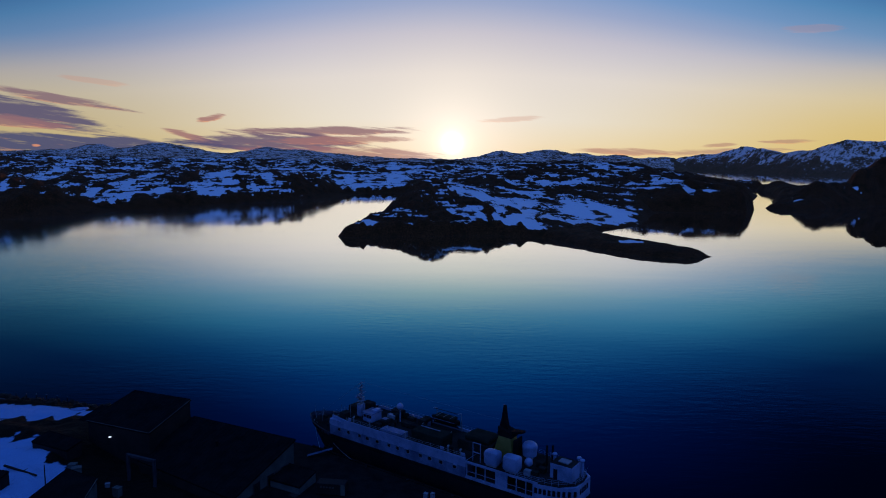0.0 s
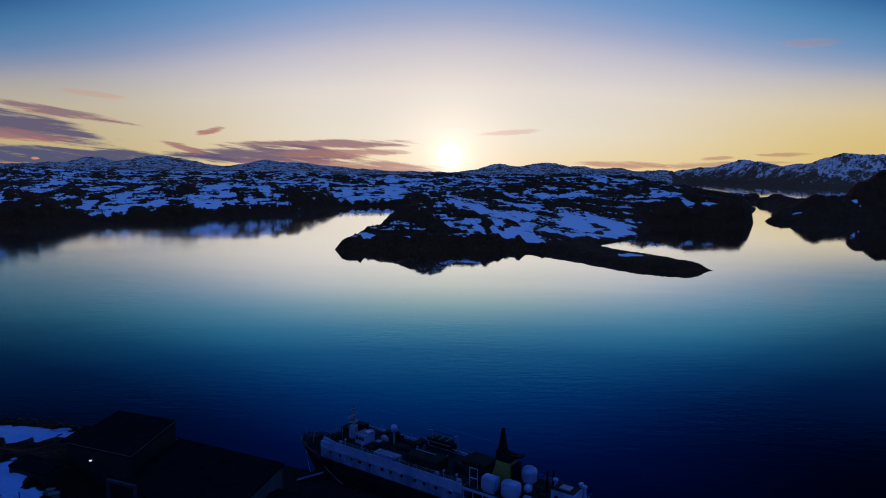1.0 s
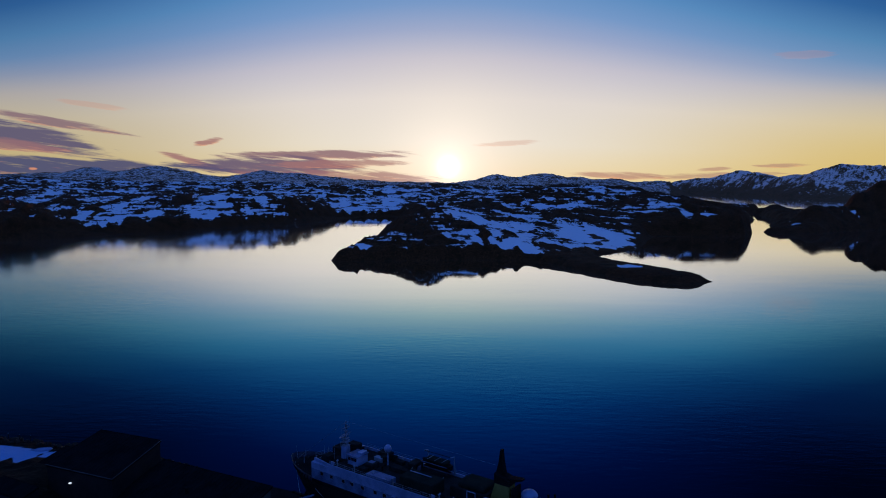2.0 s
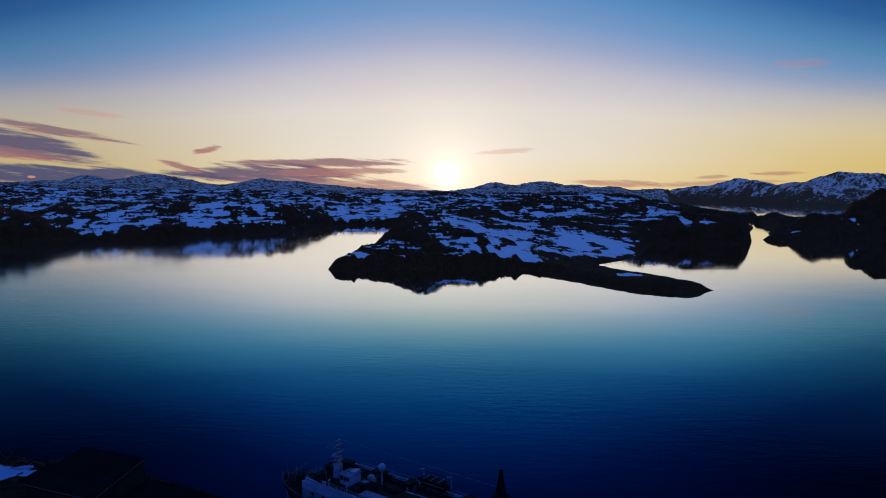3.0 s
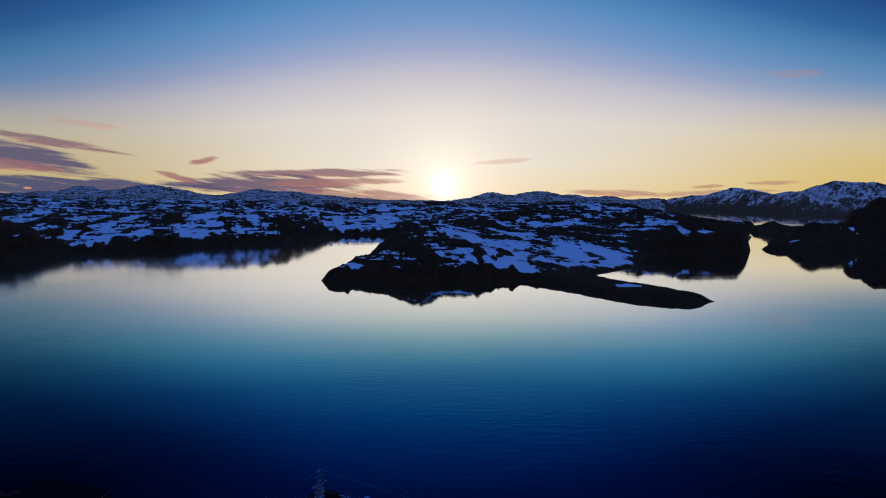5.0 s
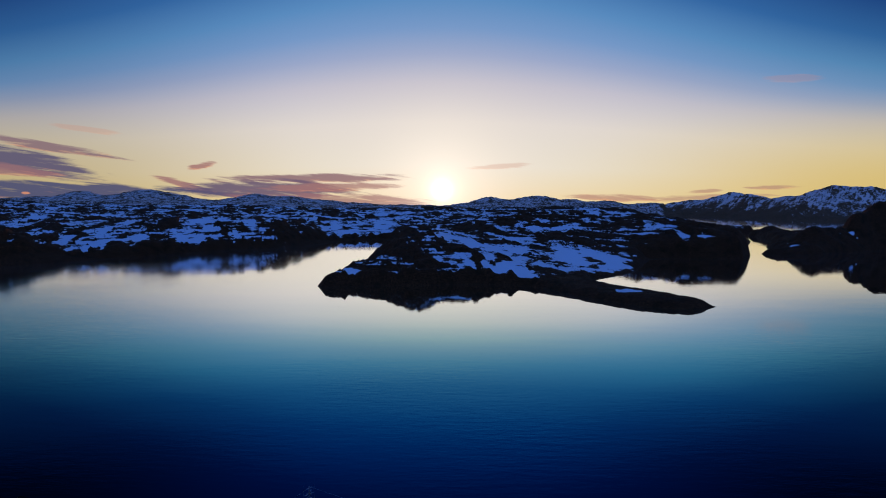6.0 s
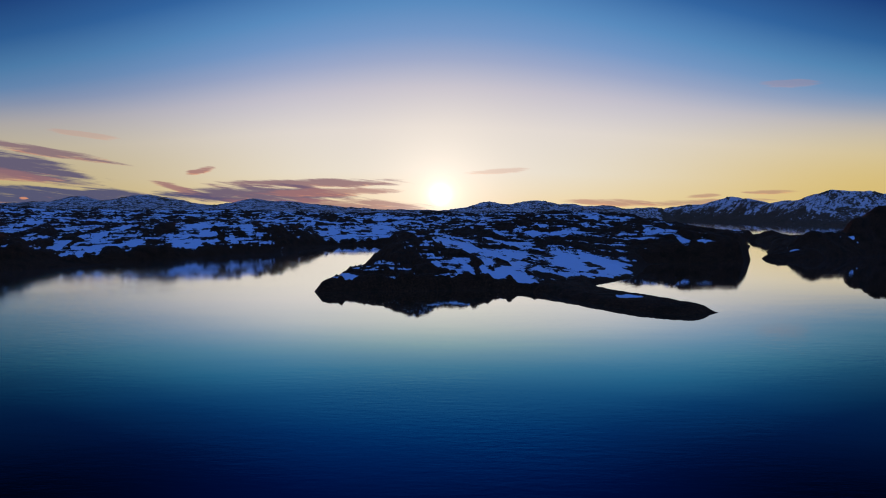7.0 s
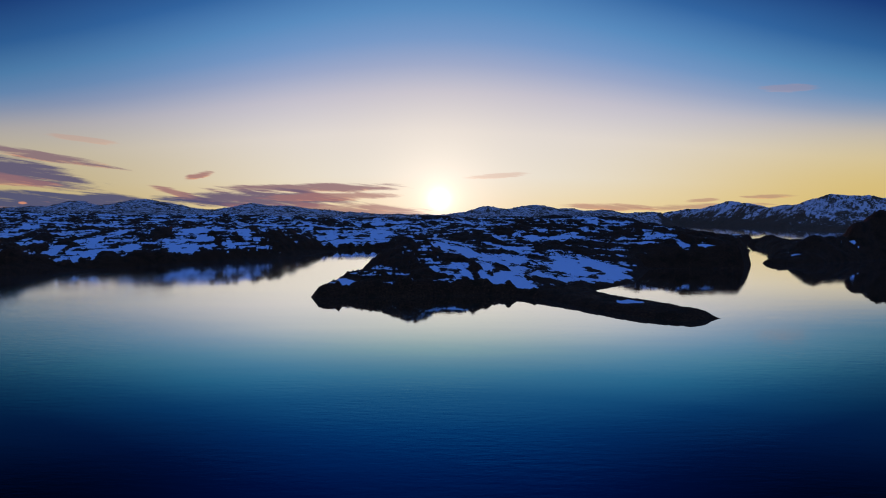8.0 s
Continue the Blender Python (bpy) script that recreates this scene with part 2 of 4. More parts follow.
def land_material(name, snow_low, snow_high, tone=(1.15, 0.66, 0.40), beds=1.25, lean=(0.5, 0.5, 1.6), speck=0.0, old=(0.84, 0.82, 0.84), ribs=0.12):
    """Dark lichened gneiss with old snow lying in the hollows and on the flats."""
    mat, n = material(name)
    geo = n.add("ShaderNodeNewGeometry")
    place = geo.outputs["Position"]
    flat = n.add("ShaderNodeSeparateXYZ")
    n.put(flat.inputs[0], geo.outputs["Normal"])
    lie = n.add("ShaderNodeAttribute")
    lie.attribute_name = "snow"
    wide = n.noise(place, 0.012, 4, 0.6)
    slant = n.stretch(place, lean, 0.25)
    patch = n.noise(slant, 0.06, 5, 0.55, warp=0.6)
    fine = n.noise(slant, 0.28, 6, 0.6)
    cover = n.math("ADD", lie.outputs["Fac"], n.math("MULTIPLY", n.math("SUBTRACT", wide, 0.5), 0.35))
    cover = n.math("ADD", cover, n.math("MULTIPLY", n.math("SUBTRACT", patch, 0.5), 0.55))
    cover = n.math("ADD", cover, n.math("MULTIPLY", n.math("SUBTRACT", fine, 0.5), 0.26))
    # the gneiss is banded; the bands dip to the east and hold the snow on their ledges
    strata = n.noise(n.stretch(place, (0.026, 0.007, 0.13), 0.3, 0.22), 1.0, 5, 0.55, warp=0.4)
    ledge = n.noise(n.stretch(place, (0.017, 0.017, 0.30), 0.2, 0.20), 1.0, 5, 0.55, warp=0.5)
    cover = n.math("ADD", cover, n.math("MULTIPLY", n.math("SUBTRACT", strata, 0.5), beds))
    cover = n.math("ADD", cover, n.math("MULTIPLY", n.math("SUBTRACT", ledge, 0.5), beds * 0.9))
    cover = n.math("ADD", cover, n.math("MULTIPLY", n.math("SUBTRACT", flat.outputs[2], 0.9), 0.8))
    # thin ribs of rock that break the snow
    rib = n.math("ABSOLUTE", n.math("SUBTRACT", n.noise(n.stretch(place, (0.030, 0.010, 0.06), 0.5, 0.16), 1.0, 5, 0.55, warp=0.6), 0.5))
    cover = n.math("SUBTRACT", cover, n.math("MULTIPLY", n.step(rib, 0.05, 0.0), ribs))
    if speck:
        cover = n.math("ADD", cover, n.math("MULTIPLY", n.math("SUBTRACT", n.noise(place, 0.07, 8, 0.8), 0.5), speck))
    snow = n.step(cover, snow_low, snow_high)
    grain = n.noise(place, 0.6, 6, 0.65)
    streak = n.noise(place, 0.08, 5, 0.6)
    rock = n.ramp(grain, [(0.3, (0.028, 0.016, 0.008)), (0.55, (0.068, 0.040, 0.019)), (0.75, (0.12, 0.072, 0.036))])
    rock = n.mix(n.step(streak, 0.45, 0.7), rock, (0.034, 0.024, 0.010))
    # these colour factors also carry the near blue shade and the far haze
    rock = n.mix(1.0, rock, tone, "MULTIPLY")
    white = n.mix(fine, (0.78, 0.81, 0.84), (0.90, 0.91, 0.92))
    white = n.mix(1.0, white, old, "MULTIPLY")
    bsdf = n.add("ShaderNodeBsdfPrincipled")
    n.put(bsdf.inputs["Base Color"], n.mix(snow, rock, white))
    n.put(bsdf.inputs["Roughness"], n.math("MULTIPLY_ADD", snow, -0.1, 0.85))
    n.put(bsdf.inputs["Specular IOR Level"], n.math("MULTIPLY_ADD", snow, 0.04, 0.08))
    n.put(bsdf.inputs["Normal"], n.bump(n.math("ADD", grain, n.math("MULTIPLY", patch, 2.0)), 0.7, 1.2))
    finish(n, bsdf)
    return mat


def plain_material(name, dark, light, rough, scale=1.5, metal=0.0, relief=0.2):
    """Paint, cladding or metal with wear at two scales."""
    mat, n = material(name)
    place = n.add("ShaderNodeTexCoord").outputs["Object"]
    broad = n.noise(place, scale * 0.25, 4, 0.6)
    fine = n.noise(place, scale * 4.0, 5, 0.65)
    tone = n.math("ADD", n.math("MULTIPLY", broad, 0.65), n.math("MULTIPLY", fine, 0.35))
    bsdf = n.add("ShaderNodeBsdfPrincipled")
    n.put(bsdf.inputs["Base Color"], n.mix(n.step(tone, 0.35, 0.65), dark, light))
    n.put(bsdf.inputs["Roughness"], n.math("MULTIPLY_ADD", fine, 0.25, rough - 0.12))
    bsdf.inputs["Metallic"].default_value = metal
    bsdf.inputs["Specular IOR Level"].default_value = 0.02 if rough > 0.8 else 0.12 if rough > 0.55 else 0.4
    n.put(bsdf.inputs["Normal"], n.bump(fine, relief, 0.02))
    finish(n, bsdf)
    return mat


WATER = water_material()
LAND = land_material("rock_with_snow", 0.45, 0.53)
# distance haze is put into the colours: paler rock, warmer snow
HAZED_LAND = land_material("hazed_far_rock_with_snow", 0.45, 0.63, (2.6, 1.9, 1.7), 0.5, (1.0, 1.0, 1.0), 2.8, (0.92, 0.66, 0.55))
# shaded copy of the land: black rock and blue snow hold the evening shade
SHADED_SHORE = land_material("shaded_shore_with_snow", 0.36, 0.44, (0.12, 0.13, 0.15), 0.3, old=(0.20, 0.37, 0.62), ribs=0.1)
# white paint, its base colour darkened and blued to stand for evening shade
SHADED_WHITE = plain_material("shaded_white_ship_paint", (0.085, 0.14, 0.25), (0.18, 0.26, 0.43), 0.5)
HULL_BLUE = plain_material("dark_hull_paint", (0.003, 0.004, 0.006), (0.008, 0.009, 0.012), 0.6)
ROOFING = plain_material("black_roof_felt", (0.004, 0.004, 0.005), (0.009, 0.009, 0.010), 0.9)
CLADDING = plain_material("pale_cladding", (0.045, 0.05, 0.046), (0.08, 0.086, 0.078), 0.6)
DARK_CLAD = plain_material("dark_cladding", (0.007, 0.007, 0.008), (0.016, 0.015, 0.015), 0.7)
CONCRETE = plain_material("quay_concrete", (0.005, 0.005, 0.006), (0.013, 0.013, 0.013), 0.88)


# ---- land forms ----
def lattice(ix, iy, seed):
    h = (ix * 374761393 + iy * 668265263 + seed * 1442695041) & 0xFFFFFFFF
    h = ((h ^ (h >> 13)) * 1274126177) & 0xFFFFFFFF
    return ((h ^ (h >> 16)) & 0xFFFF) / 65535.0


def value_noise(x, y, seed):
    ix, iy = np.floor(x).astype(np.int64), np.floor(y).astype(np.int64)
    fx, fy = x - ix, y - iy
    fx, fy = fx * fx * fx * (fx * (fx * 6 - 15) + 10), fy * fy * fy * (fy * (fy * 6 - 15) + 10)
    a, b = lattice(ix, iy, seed), lattice(ix + 1, iy, seed)
    c, d = lattice(ix, iy + 1, seed), lattice(ix + 1, iy + 1, seed)
    return (a + (b - a) * fx) * (1 - fy) + (c + (d - c) * fx) * fy


def fbm(x, y, size, octaves, seed, ridged=False, gain=0.5):
    """Noise of -1..1 whose largest forms are about size metres."""
    total, amp, norm = 0.0, 1.0, 0.0
    for k in range(octaves):
        c, s = math.cos(0.6 * k + 0.3), math.sin(0.6 * k + 0.3)
        f = 2.0 ** k / size
        v = 2 * value_noise((c * x - s * y) * f + 17.3 * k, (s * x + c * y) * f - 9.1 * k, seed + k) - 1
        if ridged:
            v = 1 - 2 * np.abs(v)
        total = total + amp * v
        norm += amp
        amp *= gain
    return total / norm


def inside(x, y, outline):
    """Distance in metres to the outline: positive on the land, negative on the water."""
    best = np.full(x.shape, 1e9)
    odd = np.zeros(x.shape, bool)
    for (ax, ay), (bx, by) in zip(outline, outline[1:] + outline[:1]):
        ex, ey = bx - ax, by - ay
        k = np.clip(((x - ax) * ex + (y - ay) * ey) / (ex * ex + ey * ey), 0, 1)
        best = np.minimum(best, (x - ax - k * ex) ** 2 + (y - ay - k * ey) ** 2)
        if ay != by:
            odd ^= ((ay > y) != (by > y)) & (x < ex * (y - ay) / (by - ay) + ax)
    return np.where(odd, 1, -1) * np.sqrt(best)


def hills(x, y, bumps):
    total = np.zeros(x.shape)
    for cx, cy, high, rx, ry in bumps:
        total += high * np.exp(-(((x - cx) / rx) ** 2 + ((y - cy) / ry) ** 2))
    return total


def hollow(h, reach):
    """How far each point lies below the mean of its surroundings."""
    k = h.copy()
    for _ in range(reach):
        p = np.pad(k, 1, mode="edge")
        k = (p[:-2, 1:-1] + p[2:, 1:-1] + p[1:-1, :-2] + p[1:-1, 2:] + 4 * k) / 8
    return k - h


def land_sheet(name, xs, ys, height, mat, label, category="land"):
    """A sheet of ground over the plan points xs, ys (2D arrays); what lies deep under water is left out."""
    h, snow = height(xs, ys)
    rows, cols = h.shape
    keep = h > -2.5
    cell = keep[:-1, :-1] | keep[1:, :-1] | keep[:-1, 1:] | keep[1:, 1:]
    used = np.zeros(h.shape, bool)
    used[:-1, :-1] |= cell
    used[1:, :-1] |= cell
    used[:-1, 1:] |= cell
    used[1:, 1:] |= cell
    number = np.cumsum(used.ravel()).reshape(h.shape) - 1
    j, i = np.nonzero(cell)
    faces = np.stack([number[j, i], number[j, i + 1], number[j + 1, i + 1], number[j + 1, i]], 1)
    points = np.stack([xs[used], ys[used], np.maximum(h[used], -4.0)], 1)
    mesh = bpy.data.meshes.new(name)
    mesh.vertices.add(len(points))
    mesh.vertices.foreach_set("co", points.ravel())
    mesh.loops.add(faces.size)
    mesh.loops.foreach_set("vertex_index", faces.ravel().astype(np.int32))
    mesh.polygons.add(len(faces))
    mesh.polygons.foreach_set("loop_start", np.arange(0, faces.size, 4, dtype=np.int32))
    mesh.polygons.foreach_set("use_smooth", np.ones(len(faces), bool))
    mesh.update(calc_edges=True)
    mesh.attributes.new("snow", "FLOAT", "POINT").data.foreach_set("value", snow[used].astype(np.float32))
    mesh.materials.append(mat)
    return tagged(new(name, mesh), label, category, kind="structure")


def fan(y0, y1, ratio, t0, t1, cols):
    """Plan points whose spacing grows with the distance."""
    rows = int(math.log(y1 / y0) / math.log(ratio)) + 1
    ys = y0 * ratio ** np.arange(rows)
    slope = np.linspace(t0, t1, cols)
    return ys[:, None] * slope[None, :], np.repeat(ys[:, None], cols, 1)


MAINLAND = [
    (-6500, 900), (-2500, 640), (-1200, 600), (-760, 640), (-560, 700), (-495, 775), (-470, 850), (-432, 892), (-387, 926), (-362, 983), (-329, 1035),
    (-293, 1093), (-250, 1142), (-228, 1227), (-199, 1305), (-155, 1400), (-100, 1430), (-55, 1370), (-30, 1250), (-42, 1080), (-52, 920),
    (-66, 780), (-84, 690), (-97, 622), (-92, 614), (-75, 620), (-44, 628), (-13, 630), (35, 641), (78, 640), (99, 616), (113, 574), (130, 541),
    (150, 512), (170, 497), (188, 498), (203, 507), (195, 524), (186, 556), (166, 584), (150, 615), (146, 655), (158, 692), (190, 722), (226, 776),
    (252, 850), (285, 938), (330, 942), (374, 936), (428, 958), (461, 1005), (489, 1080), (512, 1130), (568, 1250), (645, 1430), (720, 1620),
    (785, 1780), (850, 1825), (868, 1880), (800, 1935), (700, 1960), (730, 2200), (1010, 3000), (1370, 4050), (1570, 4650), (1750, 5300), (-6500, 5300)]
ISLANDS = [
    (488, 1033), (516, 1008), (574, 1030), (638, 1066), (700, 1104), (760, 1125), (900, 1120), (1300, 1050), (2300, 1250), (2300, 1900), (1300, 1600),
    (1000, 1480), (900, 1430), (880, 1540), (850, 1650), (800, 1690), (756, 1650), (736, 1560), (700, 1450), (665, 1330), (625, 1245), (575, 1190), (535, 1110), (505, 1060)]
FAR_SHORE = [
    (4500, 2300), (2600, 2800), (1790, 3000), (1770, 3450), (1740, 3900), (1650, 4400), (1500, 4650), (1460, 5300), (6500, 5300)]

MAIN_HILLS = [
    # the peninsula, its low snowfield and the headland
    (-22, 790, 24, 40, 75), (-62, 672, 5, 24, 26), (12, 880, 20, 60, 90), (40, 720, 10, 40, 40), (200, 960, 5, 110, 120),
    (335, 1110, 24, 60, 60), (300, 1310, 30, 120, 110), (640, 1560, 5, 60, 90), (836, 1865, 4, 22, 40), (455, 1030, -8, 34, 50), (750, 1850, -9, 70, 110),
    # knolls over the far side of the bay
    (-540, 850, 21, 110, 50),
    (-430, 1150, 13, 90, 100), (-265, 1215, 12, 35, 60), (-330, 1210, 17, 75, 90), (-255, 1300, 11, 60, 80),
    # land behind the snowfield
    (150, 1350, 26, 150, 120), (-10, 1150, 18, 60, 120), (420, 1420, 22, 160, 130)]
# the high ground on the skyline: place along it, height and half width
SKYLINE = [
    (-2350, 20, 100),
    (-2185, 22, 100),
    (-2020, 33, 100),
    (-1840, 55, 100),
    (-1736, 15, 100),
    (-1631, 41, 100),
    (-1496, 64, 100),
    (-1347, 47, 100),
    (-1197, 19, 100),
    (-1047, 20, 100),
    (-913, 50, 100),
    (-733, 42, 100),
    (-553, 21, 100),
    (-404, 7, 100),
    (-224, 11, 100),
    (-45, 3, 100),
    (134, 11, 100),
    (298, 54, 100),
    (463, 25, 100),
    (567, 58, 100),
    (732, 37, 100),
    (911, 33, 100),
    (1091, 11, 100),
    (1225, 66, 100),
]
SKYLINE_Y = 3650
ISLE_HILLS = [
    (596, 1092, 24, 28, 30), (650, 1112, 26, 36, 32), (778, 1610, 15, 26, 36), (690, 1400, 4, 30, 50), (696, 1140, 30, 20, 38), (752, 1165, 58, 50, 50), (910, 1190, 62, 110, 75), (1100, 1300, 60, 160, 150), (1700, 1500, 50, 400, 250)]
# crests over the far shore: the dark front ridge and the snowy one behind it; place and height along each
FRONT_RIDGE = [(1760, 4700, 70), (1861, 4400, 92), (1926, 4150, 116), (1962, 4050, 94), (1999, 3950, 102), (2048, 3800, 120), (2116, 3700, 150), (2146, 3650, 166), (2237, 3650, 170), (2353, 3650, 165), (2520, 3650, 150), (3000, 3650, 130)]
BACK_RIDGE = [(1750, 4900, 78), (1850, 4850, 92), (1950, 4800, 104), (2009, 4770, 126), (2080, 4750, 152), (2133, 4720, 126), (2181, 4700, 138), (2292, 4650, 96), (2500, 4600, 110)]


def crest(x, y, line, wide):
    """A ridge that follows a line of (x, y, height) and falls off on both sides."""
    total = np.zeros(x.shape)
    for (ax, ay, ah), (bx, by, bh) in zip(line, line[1:]):
        ex, ey = bx - ax, by - ay
        k = np.clip(((x - ax) * ex + (y - ay) * ey) / (ex * ex + ey * ey), 0, 1)
        away = np.hypot(x - ax - k * ex, y - ay - k * ey)
        total = np.maximum(total, (ah + k * (bh - ah)) * np.exp(-(away / wide) ** 1.5))
    return total


def outcrops(x, y, size, seed, thr, lean=0.0, long=1.0):
    """How far rock knolls stand out of the snow; below 0 the snow lies. The ribs lean and run long."""
    u, y = x + lean * y, y / long
    v = 0.5 * fbm(u, y, size, 4, seed, False, 0.6) + 0.5 * fbm(u, y, size * 0.4, 4, seed + 9, True, 0.65)
    return v - thr


def mainland_height(x, y):
    d = inside(x, y, MAINLAND)
    jut = fbm(x, y, 70, 4, 11)
    d = d + 8 * jut * np.clip(y / 900 - 0.35, 0.25, 2.0) * np.where((x > 380) & (y < 1120), 0.4, 1.0)
    deep = np.maximum(d, 0)
    back = np.clip((y - 950) / 1100, 0, 1)
    west = np.clip((-120 - x) / 160, 0, 1)
    low = np.where(x > 95, np.clip((y - 585) / 120, 0, 1), 1.0)
    cliff = np.clip(hills(x, y, [(410, 1010, 1.2, 75, 75), (310, 1000, 0.32, 60, 70), (460, 1090, 0.9, 50, 60)]), 0, 1)
    lift = 5.2 + 0.8 * low + 20 * west + 2 * back + 25 * cliff
    beach = np.clip(hills(x, y, [(185, 750, 1.2, 65, 85), (250, 880, 1.0, 40, 60)]), 0, 1)
    tip = np.clip(hills(x, y, [(-98, 622, 1.0, 24, 24), (203, 508, 1.0, 9, 10)]), 0, 1)
    lift = lift * (1 - 0.55 * beach) * (1 - 0.6 * tip)
    coast = lift * (1 - np.exp(-deep / (6 + 52 * west))) + np.minimum(d, 0) * 0.35
    plateau = np.clip(d / 110, 0, 1) * 6 * (1 - west) + west * np.minimum(0.021 * deep, 44) + (1 - west) * 0.023 * np.clip(y - 1050, 0, 1800) * np.clip(d / 150, 0, 1)
    rough = np.clip(d / 40, 0, 1) * low
    plateau = plateau * (1 - 0.5 * beach)
    h = coast + low * plateau + hills(x, y, MAIN_HILLS)
    h = h + hills(x, y, [(sx, SKYLINE_Y, high, wide, 260) for sx, high, wide in SKYLINE])
    h = h + rough * ((3 + 5 * back) * fbm(x, y, 260, 3, 21, True) + (2 + 3 * back) * fbm(x, y, 120, 3, 31))
    far = np.clip((y - 2500) / 700, 0, 1)
    # a bare rocky rim along the headland's water side
    rim = np.clip(hills(x, y, [(-10, 640, 1.1, 80, 45)]), 0, 1) * np.exp(-((d - 11) / 7) ** 2)
    h = h + np.clip(d / 7, 0, 1) * (1 - low) * 1.3 * fbm(x, y, 15, 4, 93, True)
    h = h + rim * (2.2 + 2.0 * fbm(x, y, 22, 3, 91, True))
    snowfield = np.clip(hills(x, y, [(150, 840, 1.1, 95, 110)]), 0, 1) - 0.05 * np.clip(hills(x, y, [(-30, 780, 1.2, 70, 170)]), 0, 1) - 1.6 * np.clip(hills(x, y, [(-570, 790, 1.2, 120, 90)]), 0, 1)
    thr = 0.12 - (0.8 - 0.2 * west) * np.exp(-deep / 8) - 0.8 * west * np.clip(hills(x, y, [(-372, 965, 1.2, 34, 55)]), 0, 1) - 0.6 * (1 - low) - cliff * (0.10 + 0.4 * np.exp(-deep / 30)) + 0.28 * snowfield + 0.08 * far + 0.03 * west - 0.10 * west * np.exp(-deep / 110) - 0.17 * np.clip(hills(x, y, [(0, 720, 1.3, 85, 150)]), 0, 1) - 0.22 * hills(x, y, [(-15, 775, 1.0, 42, 60)]) + hills(x, y, [(153, 551, 1.8, 11, 9), (-340, 1100, 0.10, 120, 110), (-285, 1125, 0.24, 50, 45), (352, 982, 1.3, 7, 20), (374, 970, 0.9, 7, 9), (332, 990, 0.5, 6, 14), (320, 1120, -0.35, 60, 70), (30, 690, 0.16, 70, 35), (0, 658, 0.34, 50, 13), (62, 666, 0.3, 30, 14), (-46, 652, 0.25, 22, 9), (98, 656, 0.3, 22, 14)]) - 0.22 * np.clip(hills(x, y, [(300, 1280, 1.2, 230, 190)]), 0, 1)
    k = (1 - far) * outcrops(x, y, 54, 131, thr, 0.3, 2.6) + far * outcrops(x, y, 42, 171, thr)
    stand = np.clip(d / 12, 0, 1) * (0.1 + 0.9 * low) * (9 + 3 * back - 3 * far) * (1 - 0.65 * beach)
    h = h + stand * np.maximum(k, 0) ** 0.8 * 1.3 + stand * (0.22 - 0.16 * far) * fbm(x, y, 16, 3, 72, True) * np.clip(k * 12, 0, 1)
    return h, 0.48 - np.clip(0.85 * k, -0.09, 0.6)


def island_height(x, y):
    d = inside(x, y, ISLANDS) + 6 * fbm(x, y, 60, 3, 12)
    h = (4 + 6 * np.clip((x - 535) / 40, 0, 1)) * (1 - np.exp(-np.maximum(d, 0) / 12)) + np.minimum(d, 0) * 0.35 + np.clip(d / 40, 0, 1) * (hills(x, y, ISLE_HILLS) + 3 * fbm(x, y, 110, 3, 41, True))
    k = outcrops(x, y, 60, 151, -0.2 - 0.7 * np.exp(-np.maximum(d, 0) / 12) + hills(x, y, [(672, 1106, 0.45, 16, 12), (645, 1126, 0.4, 10, 16), (530, 1042, -0.5, 24, 24)]))
    h = h + np.clip(d / 12, 0, 1) * (8 * np.maximum(k, 0) + 2.0 * fbm(x, y, 22, 3, 42, True))
    return h, 0.5 - np.clip(1.6 * k, -0.5, 0.6)


def far_height(x, y):
    d = inside(x, y, FAR_SHORE) + 20 * fbm(x, y, 160, 3, 13)
    h = 14 * (1 - np.exp(-np.maximum(d, 0) / 50)) + np.minimum(d, 0) * 0.35 + np.clip(d / 200, 0, 1) * (np.maximum(crest(x, y, FRONT_RIDGE, 260), crest(x, y, BACK_RIDGE, 260)) - 6 + 8 * fbm(x, y, 420, 4, 51, True))
    k = outcrops(x, y, 45, 161, 0.10 + np.clip((h - 75) / 220, -0.3, 0.1) - 0.6 * np.exp(-np.maximum(d, 0) / 60))
    h = h + np.clip(d / 40, 0, 1) * (8 * np.maximum(k, 0) + 14 * fbm(x, y, 180, 6, 52, True, 0.6))
    return h, 0.5 - np.clip(1.2 * k, -0.5, 0.6)


def build_land():
    land_sheet("ground_mainland", *fan(480, 2610, 1.0046, -1.15, 0.50, 930), mainland_height, LAND,
               "dark rocky fjord shore with patches of old blue-white snow")
    land_sheet("ground_far_hills", *fan(2590, 4990, 1.0048, -1.15, 0.46, 900), mainland_height, HAZED_LAND,
               "low far hills speckled with rock and snow on the skyline")
    land_sheet("ground_islands", *fan(980, 2080, 1.0042, 0.38, 1.05, 420), island_height, LAND,
               "black rocky islands with few snow patches, seen against the light")
    land_sheet("ground_far_mountains", *fan(2250, 4990, 1.006, 0.28, 1.2, 420), far_height, HAZED_LAND,
               "low distant mountains dusted with snow beyond the water")


build_land()


def build_water():
    bm = bmesh.new()
    ring = [bm.verts.new((9000 * math.cos(a), 9000 * math.sin(a) + 800, 0)) for a in np.linspace(0, 2 * math.pi, 64, endpoint=False)]
    bm.faces.new(ring)
    mesh = bpy.data.meshes.new("water")
    bm.to_mesh(mesh)
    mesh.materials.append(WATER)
    tagged(new("water", mesh), "calm blue fjord water mirroring the evening sky", "water", kind="structure")


build_water()


